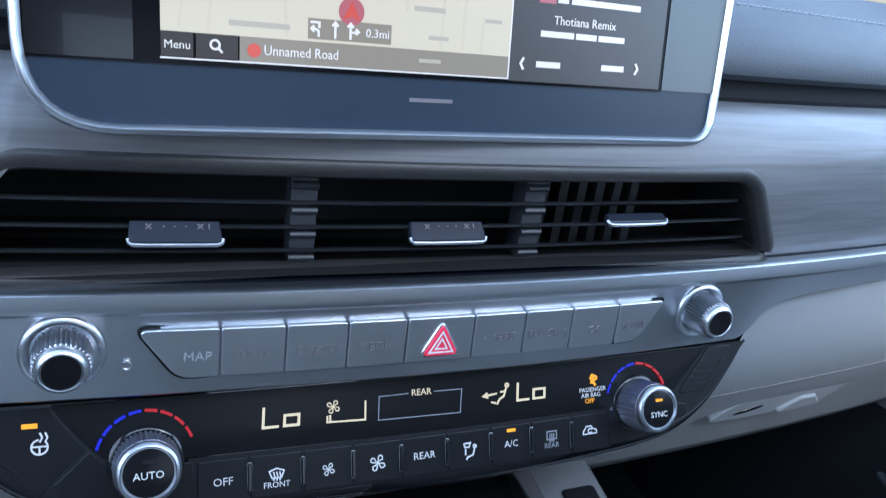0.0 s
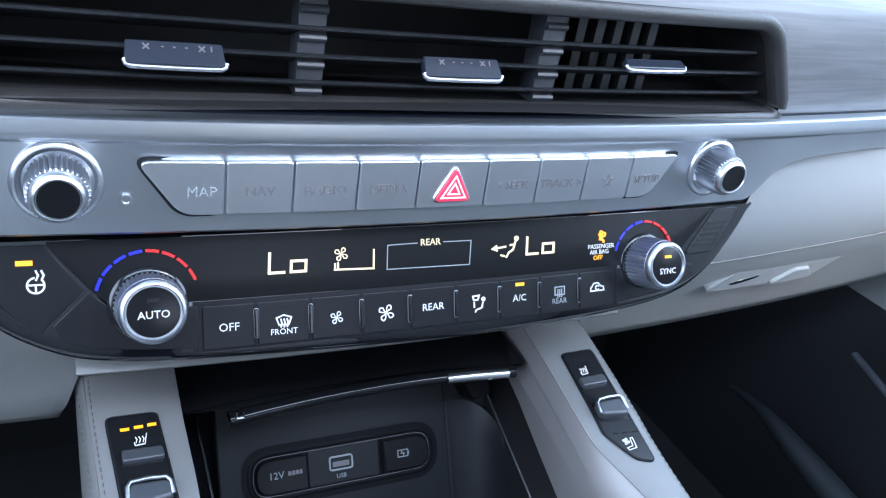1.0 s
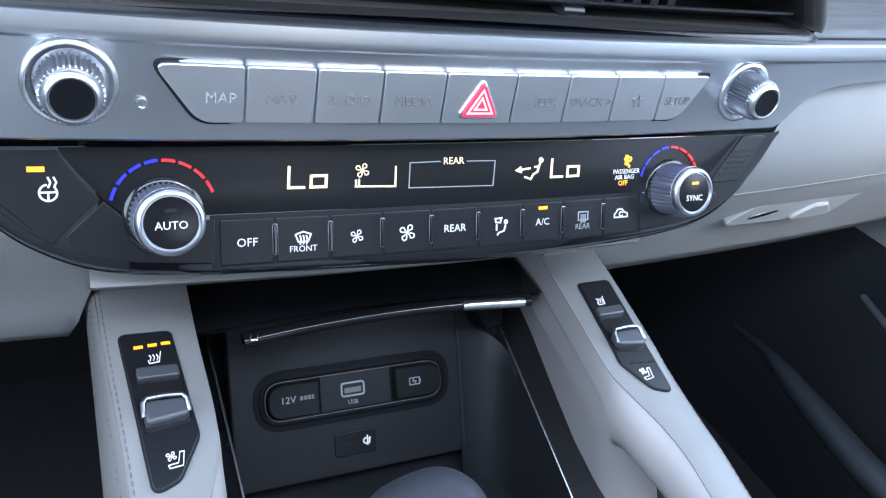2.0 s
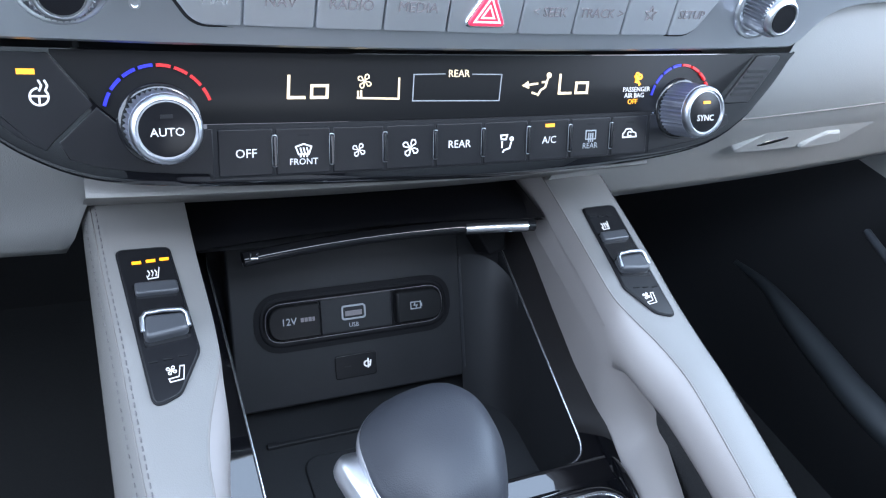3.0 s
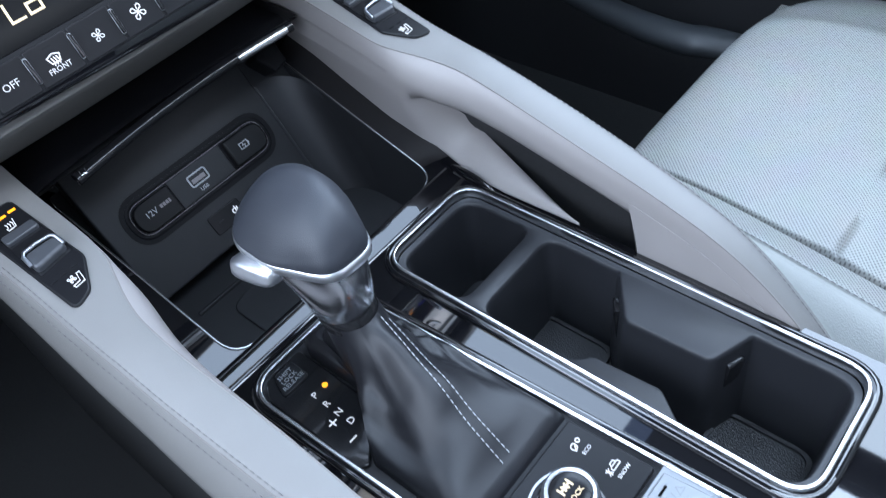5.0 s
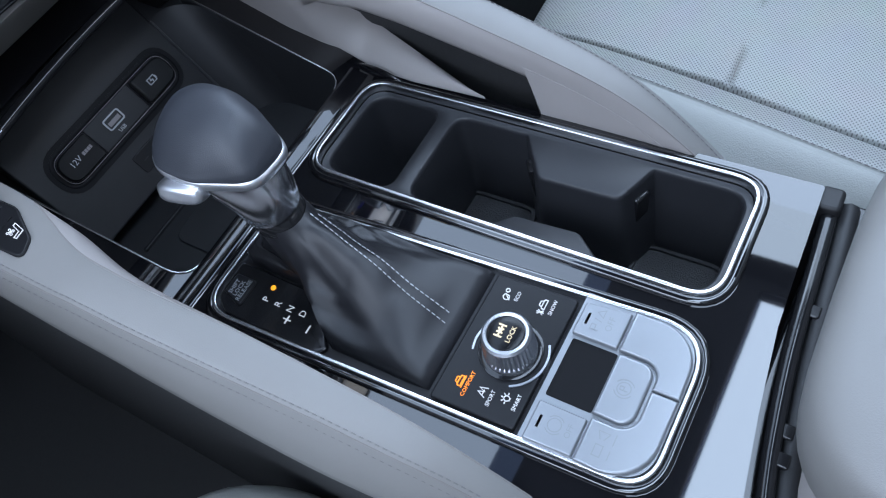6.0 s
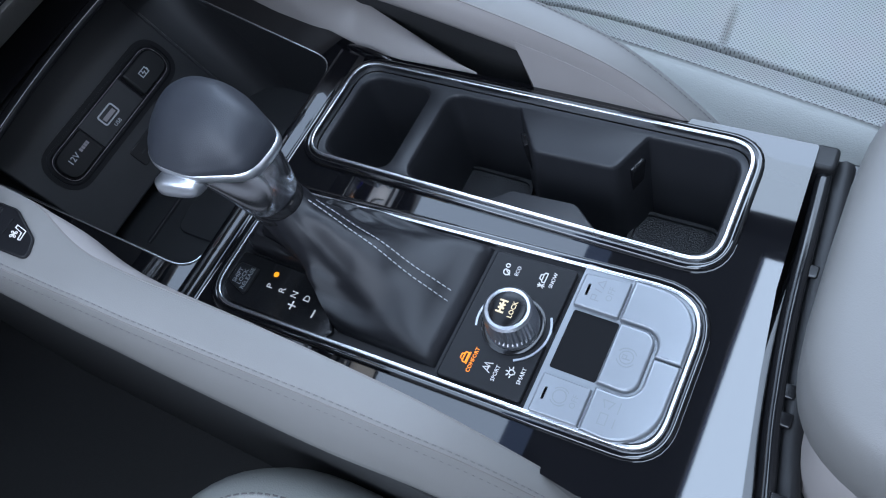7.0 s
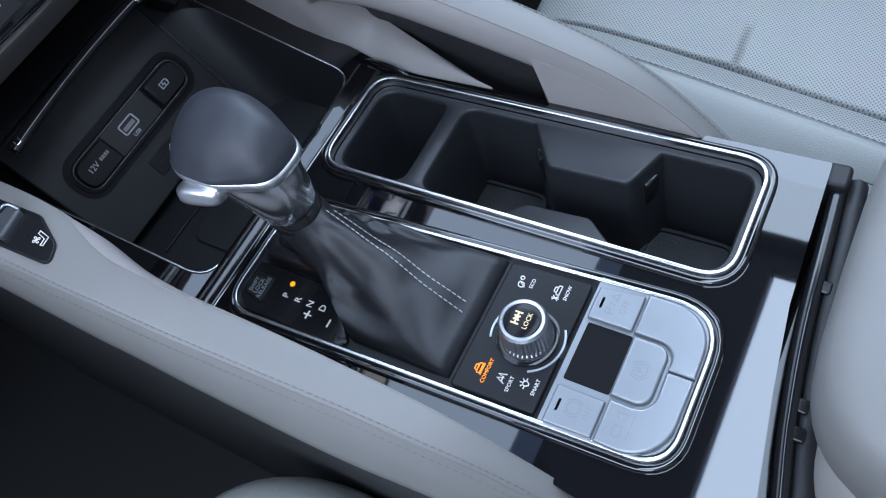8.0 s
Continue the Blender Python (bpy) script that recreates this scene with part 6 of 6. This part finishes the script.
# ---- air vents ----
vents = thing("air_vent", "wide black air vent with three slats and chrome tabs", "air vent", at=(0, 0.34, 0.807))
FV = plane_frame((0, 0.338, 0.807), 0)
VO = rounded([Vector(p) for p in ((-0.2060, -0.0225), (0.2085, -0.0225), (0.1815, 0.0220), (-0.1800, 0.0220))], [0.004, 0.004, 0.020, 0.020], 8)
dense = []
for a, b in zip(VO, VO[1:] + VO[:1]):
    k = max(1, int((b - a).length / 0.012))
    dense += [a.lerp(b, i / k) for i in range(k)]
VO = dense
BEZEL = material("vent_bezel", (0.024, 0.022, 0.021), 0.45, vary=0.2, vary_scale=60, bump=0.2, bump_scale=500)
DUCT = material("duct_black", (0.013, 0.012, 0.012), 0.7, spec=0.2)
# black gloss with a bluish sky reflection mixed into the colour
TAB_SKY_TINT = material("tab_gloss_sky_tint", (0.020, 0.024, 0.034), 0.25, spec=0.5)
VANE = material("vent_vane", (0.012, 0.012, 0.013), 0.45, vary=0.1, vary_scale=60)
DIVIDER = material("vent_divider", (0.026, 0.027, 0.031), 0.45, vary=0.1, vary_scale=60)
SLAT = material("vent_slat", (0.012, 0.0125, 0.0145), 0.38, vary=0.1, vary_scale=60)
k0 = max(range(len(VO)), key=lambda i: VO[i].x)
run = VO[k0:] + VO[:k0]
sect = [(-0.0085, -0.002), (-0.0085, 0.0014), (-0.0066, 0.0026), (-0.0040, 0.0029), (-0.0015, 0.0020), (0.0, 0.0002), (0.0008, -0.006)]
lines = [inset(run, d) for d, h in sect]
rings = [[FV @ Vector((q[i].x, q[i].y, 0.0040 + h)) for q, (d, h) in zip(lines, sect)] for i in range(len(run)) if run[i].y > -0.0220 or run[i].x > 0.2]
part("bezel", bend(loft(rings, closed=False)), BEZEL, vents, "grey-brown moulded vent surround", 60)
part("duct", bend(well(VO, FV, 0.004, -0.055, 0.004)), DUCT, vents, "dark air duct")
for z in (0.0082, -0.0030, -0.0140):
    rings = []
    for x in stations(-0.190 + (0.010 if z > 0 else 0.0), 0.196 - (0.012 if z > 0 else 0.0), 40):
        sect = [(-0.0004, 0.0009), (0.0008, 0.0005), (0.0008, -0.0005), (0.0, -0.0010), (-0.010, -0.0052), (-0.018, -0.0080), (-0.018, -0.0070), (-0.010, -0.0036)]
        rings.append([FV @ Vector((x, z + v, w - 0.004)) for w, v in sect])
    part("slat", bend(loft(rings)), SLAT, vents, "thin black slat", 60)
for x in (-0.0640, 0.0510):
    pts = [Vector(p) for p in ((x - 0.0050, -0.0218), (x + 0.0066, -0.0218), (x + 0.0058, 0.0210), (x - 0.0058, 0.0210))]
    divider = part("divider", bend(plate(pts, FV, -0.020, -0.0075, 0.0006)), DIVIDER, vents, "grey-black divider between the outlets")
    for v in (0.0150, 0.0036, -0.0076, -0.0186):
        part("pivot", bend(tube(bmesh.new(), [FV @ Vector((x - 0.0054 + 0.00002, v, -0.0078)), FV @ Vector((x + 0.0060, v, -0.0078))], 0.0026, False, 12, 0.75)), DIVIDER, divider)
for k in range(6):
    x = 0.0625 + 0.0115 * k
    part("vertical_vane", bend(plate(rect(x, -0.0205, x + 0.0052, 0.0205), FV, -0.036, -0.022)), VANE, vents)
for x0, x1, thin in ((-0.1355, -0.0985, False), (-0.0160, 0.0225, False), (0.0915, 0.1300, True)):
    # a thin plate that leans back from its bright front edge
    M = FV @ Matrix.Translation((0, 0.0002 if thin else -0.0075, 0.0030)) @ Euler((radians(-60 if thin else -42), 0, 0)).to_matrix().to_4x4()
    h = 0.0062 if thin else 0.0098
    outline = rounded([Vector(p) for p in ((x0, 0), (x1, 0), (x1 - 0.0012, h), (x0 + 0.0006, h))], [0.0018, 0.0018, 0.001, 0.001], 5)
    tab = part("vent_tab", bend(plate(outline, M, -0.0036, 0.0, 0.0010)), TAB_SKY_TINT, vents, "gloss black vent tab")
    front = [(x0 + 0.0002, 0.0022, -0.0010), (x0 + 0.0006, 0.0006, -0.0014)] + [(x, -0.0003, -0.0015 - 0.0004 * math.sin(math.pi * (x - x0) / (x1 - x0))) for x in stations(x0 + 0.002, x1 - 0.002, 10)] + [(x1 - 0.0006, 0.0006, -0.0014), (x1 - 0.0002, 0.0022, -0.0010)]
    part("tab_edge", bend(tube(bmesh.new(), [M @ Vector(p) for p in front], 0.0011, False, 8)), KNURL, tab, "bright chrome tab edge", 60)
    if not thin:
        c, v = (x0 + x1) / 2, h - 0.0028
        cross = [[(c + q + 0.0010 * a, v - 0.0010 * b), (c + q - 0.0010 * a, v + 0.0010 * b)] for q in (-0.0105, 0.0095) for a, b in ((1, 1), (1, -1))]
        part("tab_marks", bend(strokes(M, cross + [[(c - 0.0050, v), (c - 0.0044, v)], [(c - 0.0008, v), (c - 0.0002, v)], [(c + 0.0036, v), (c + 0.0042, v)], [(c + 0.0130, v - 0.001), (c + 0.0130, v + 0.001)]], 0.00028, 0.0003)), MARK_DARK, tab)

# ---- centre screen ----
screen = thing("centre_screen", "wide infotainment screen in a chrome frame showing a map", "screen", at=(-0.02, 0.331, 0.87))
NAVY = material("screen_housing", (0.014, 0.025, 0.042), 0.36, 0.0, vary=0.08, vary_scale=30, spec=0.3)
SCRBLACK = material("screen_glass", (0.005, 0.005, 0.006), 0.12, spec=0.06)
SMOKE = material("screen_side", (0.065, 0.075, 0.075), 0.35, vary=0.05)
MAPC = material("map_picture", (0.05, 0.05, 0.04), 0.2, emit=(0.62, 0.56, 0.42), power=0.72)
MAPBAR = material("map_bar", (0.05, 0.05, 0.04), 0.2, emit=(0.19, 0.16, 0.12), power=0.85)
MAPROAD = material("map_road", (0.05, 0.05, 0.04), 0.2, emit=(0.52, 0.47, 0.36), power=0.8)
MAPNAME = material("map_name", (0.05, 0.05, 0.04), 0.2, emit=(0.36, 0.33, 0.27), power=0.85)
SCRDARK = material("screen_dark", (0.008, 0.007, 0.007), 0.35, emit=(0.03, 0.026, 0.022), power=0.6)
SCRTXT = material("screen_text", (0.1, 0.1, 0.1), 0.2, emit=(0.9, 0.88, 0.84), power=0.55)
SCRRED = material("screen_red", (0.1, 0.02, 0.02), 0.2, emit=(0.75, 0.10, 0.06), power=0.5)
SCRPINK = material("screen_pink", (0.1, 0.03, 0.04), 0.2, emit=(0.62, 0.17, 0.17), power=0.4)
HOUSE = rounded([Vector(p) for p in ((-0.1490, -0.0195), (0.1610, -0.0195), (0.1660, 0.115), (-0.1505, 0.115))], [0.030, 0.013, 0.012, 0.012], 8)
part("housing", plate(HOUSE, FE, -0.012, 0.0, 0.0), NAVY, screen, "dark blue-grey screen housing")
part("frame", rail(inset(HOUSE, -0.0022), FE, -0.002, 0.0042, 0.0052), SATIN_CHROME, screen, "satin chrome screen frame", 60)
glass = part("screen_glass", plate(rect(-0.1480, 0.0038, 0.1255, 0.110, 0.001), FE, 0, 0.0010), SCRBLACK, screen, "black screen glass")
part("side_panel", plate(rect(0.1263, 0.0045, 0.1630, 0.110, 0.001), FE, 0, 0.0010), SMOKE, screen, "grey side panel of the screen")
part("glass_edge", plate(rect(-0.1475, 0.0045, -0.1140, 0.110), FE, 0.001, 0.0012), GLOSS, glass)
part("map_view", bars(FE, [(-0.1050, 0.0150, 0.0380, 0.105)], 0.001, 0.0013), MAPC, glass, "lit map picture")
part("map_bar", bars(FE, [(-0.0775, 0.0058, 0.0380, 0.0150)], 0.001, 0.0014), MAPBAR, glass, "lit map bar")
part("map_edge", strokes(FE, [[(-0.1050, 0.0058), (0.0380, 0.0058), (0.0380, 0.105)]], 0.0003, 0.0016), SCRTXT, glass)
part("menu_box", bars(FE, [(-0.1050, 0.0064, -0.0940, 0.0150), (-0.0930, 0.0064, -0.0782, 0.0150)], 0.001, 0.0015), SCRDARK, glass)
part("letters", lettering("Menu", 0.0041, FE, -0.0995, 0.0104, 0.0017), SCRTXT, glass)
part("search_mark", strokes(FE, [arc(-0.0864, 0.0113, 0.0016, 0, 360, 14), [(-0.0853, 0.0102), (-0.0840, 0.0088)]], 0.0004, 0.0018), SCRTXT, glass)
part("letters", lettering("Unnamed Road", 0.0052, FE, -0.0541, 0.0104, 0.0016, 0.0, 0.9), SCRTXT, glass)
part("road_mark", plate(oval(-0.0723, 0.0102, 0.0025), FE, 0.0012, 0.0018), SCRRED, glass)
for line in ([(-0.0990, 0.0165), (-0.0930, 0.060)], [(-0.0890, 0.0165), (-0.0840, 0.060)], [(0.0050, 0.0165), (0.0060, 0.070)], [(0.0150, 0.0165), (0.0155, 0.040)], [(0.0240, 0.0165), (0.0245, 0.030)], [(-0.0110, 0.030), (-0.0110, 0.070)], [(-0.0600, 0.0165), (-0.0640, 0.07)]):
    part("road_line", strokes(FE, [line], 0.0006, 0.0015), MAPROAD, glass)
for box_ in ((-0.0815, 0.0185, -0.0590, 0.0205), (-0.0080, 0.0300, 0.0060, 0.0320), (-0.0010, 0.0192, 0.0080, 0.0208), (0.0250, 0.0280, 0.0330, 0.0295), (-0.0050, 0.0100, 0.0050, 0.0115)):
    part("street_bar", bars(FE, [box_], 0.001, 0.0016), MAPNAME, glass)
part("lane_box", bars(FE, [(-0.0519, 0.0160, -0.0177, 0.0236)], 0.001, 0.0016), MAPBAR, glass)
part("lane_arrows", strokes(FE, [[(-0.0478, 0.0172), (-0.0478, 0.0190), (-0.0492, 0.0198), (-0.0506, 0.0198)], [(-0.0498, 0.0207), (-0.0508, 0.0198), (-0.0498, 0.0189)], [(-0.0508, 0.0222), (-0.0476, 0.0222), (-0.0476, 0.0204)], [(-0.0412, 0.0170), (-0.0412, 0.0226)], [(-0.0422, 0.0215), (-0.0412, 0.0227), (-0.0402, 0.0215)], [(-0.0350, 0.0170), (-0.0350, 0.0226)], [(-0.0360, 0.0215), (-0.0350, 0.0227), (-0.0340, 0.0215)], [(-0.0350, 0.0192), (-0.0318, 0.0198)], [(-0.0326, 0.0206), (-0.0316, 0.0198), (-0.0326, 0.0190)]], 0.00042, 0.0019), SCRTXT, glass)
part("letters", lettering("0.3mi", 0.0046, FE, -0.0236, 0.0196, 0.0018), SCRTXT, glass)
part("vehicle_disc", plate(oval(-0.0347, 0.0272, 0.0052), FE, 0.0012, 0.0017), SCRPINK, glass)
part("vehicle_arrow", plate([Vector(p) for p in ((-0.0382, 0.0240), (-0.0347, 0.0254), (-0.0312, 0.0240), (-0.0347, 0.0310))], FE, 0.0012, 0.0020), SCRRED, glass)
part("media_view", bars(FE, [(0.0385, 0.0050, 0.1240, 0.105)], 0.001, 0.0013), SCRDARK, glass, "dark media picture")
part("letters", lettering("Thotiana Remix", 0.0054, FE, 0.0770, 0.0318, 0.0016), SCRTXT, glass)
for box_ in [(0.0534, 0.0246, 0.0712, 0.0272), (0.0724, 0.0246, 0.0838, 0.0272), (0.0850, 0.0246, 0.1000, 0.0272), (0.0612, 0.0394, 0.0668, 0.0420), (0.0685, 0.0394, 0.1076, 0.0420), (0.0522, 0.0114, 0.0650, 0.0140), (0.0882, 0.0118, 0.1012, 0.0144)]:
    part("name_bar", bars(FE, [box_], 0.001, 0.0016), SCRTXT, glass)
part("name_bar", bars(FE, [(0.0512, 0.0388, 0.0600, 0.0420)], 0.001, 0.0016), SCRPINK, glass)
for line in ([(0.0453, 0.0148), (0.0440, 0.0126), (0.0453, 0.0104)], [(0.1082, 0.0158), (0.1095, 0.0136), (0.1082, 0.0114)]):
    part("arrow", strokes(FE, [line], 0.0005, 0.0018), SCRTXT, glass)
part("maker_bar", bars(FE, [(-0.0078, -0.0060, 0.0122, -0.0044)], 0.0001, 0.0004), MARK_DARK, screen)

# row of stitches along the padded dashboard top
row = [Vector((x, float(np.interp(x, [-0.5, 0.2, 0.6], [0.42, 0.42, 0.405])), 0.9165)) for x in stations(-0.45, 0.6, 90)]
for p in row:
    p.z = float(np.interp(p.y, [0.385, 0.41, 0.50], [0.906, 0.914, 0.93])) + 0.0008
    p.y += 0.2 * p.x ** 2
stitch_row(row, 0.0034, 0.0022, 0.0005, dash, THREAD_LIGHT)
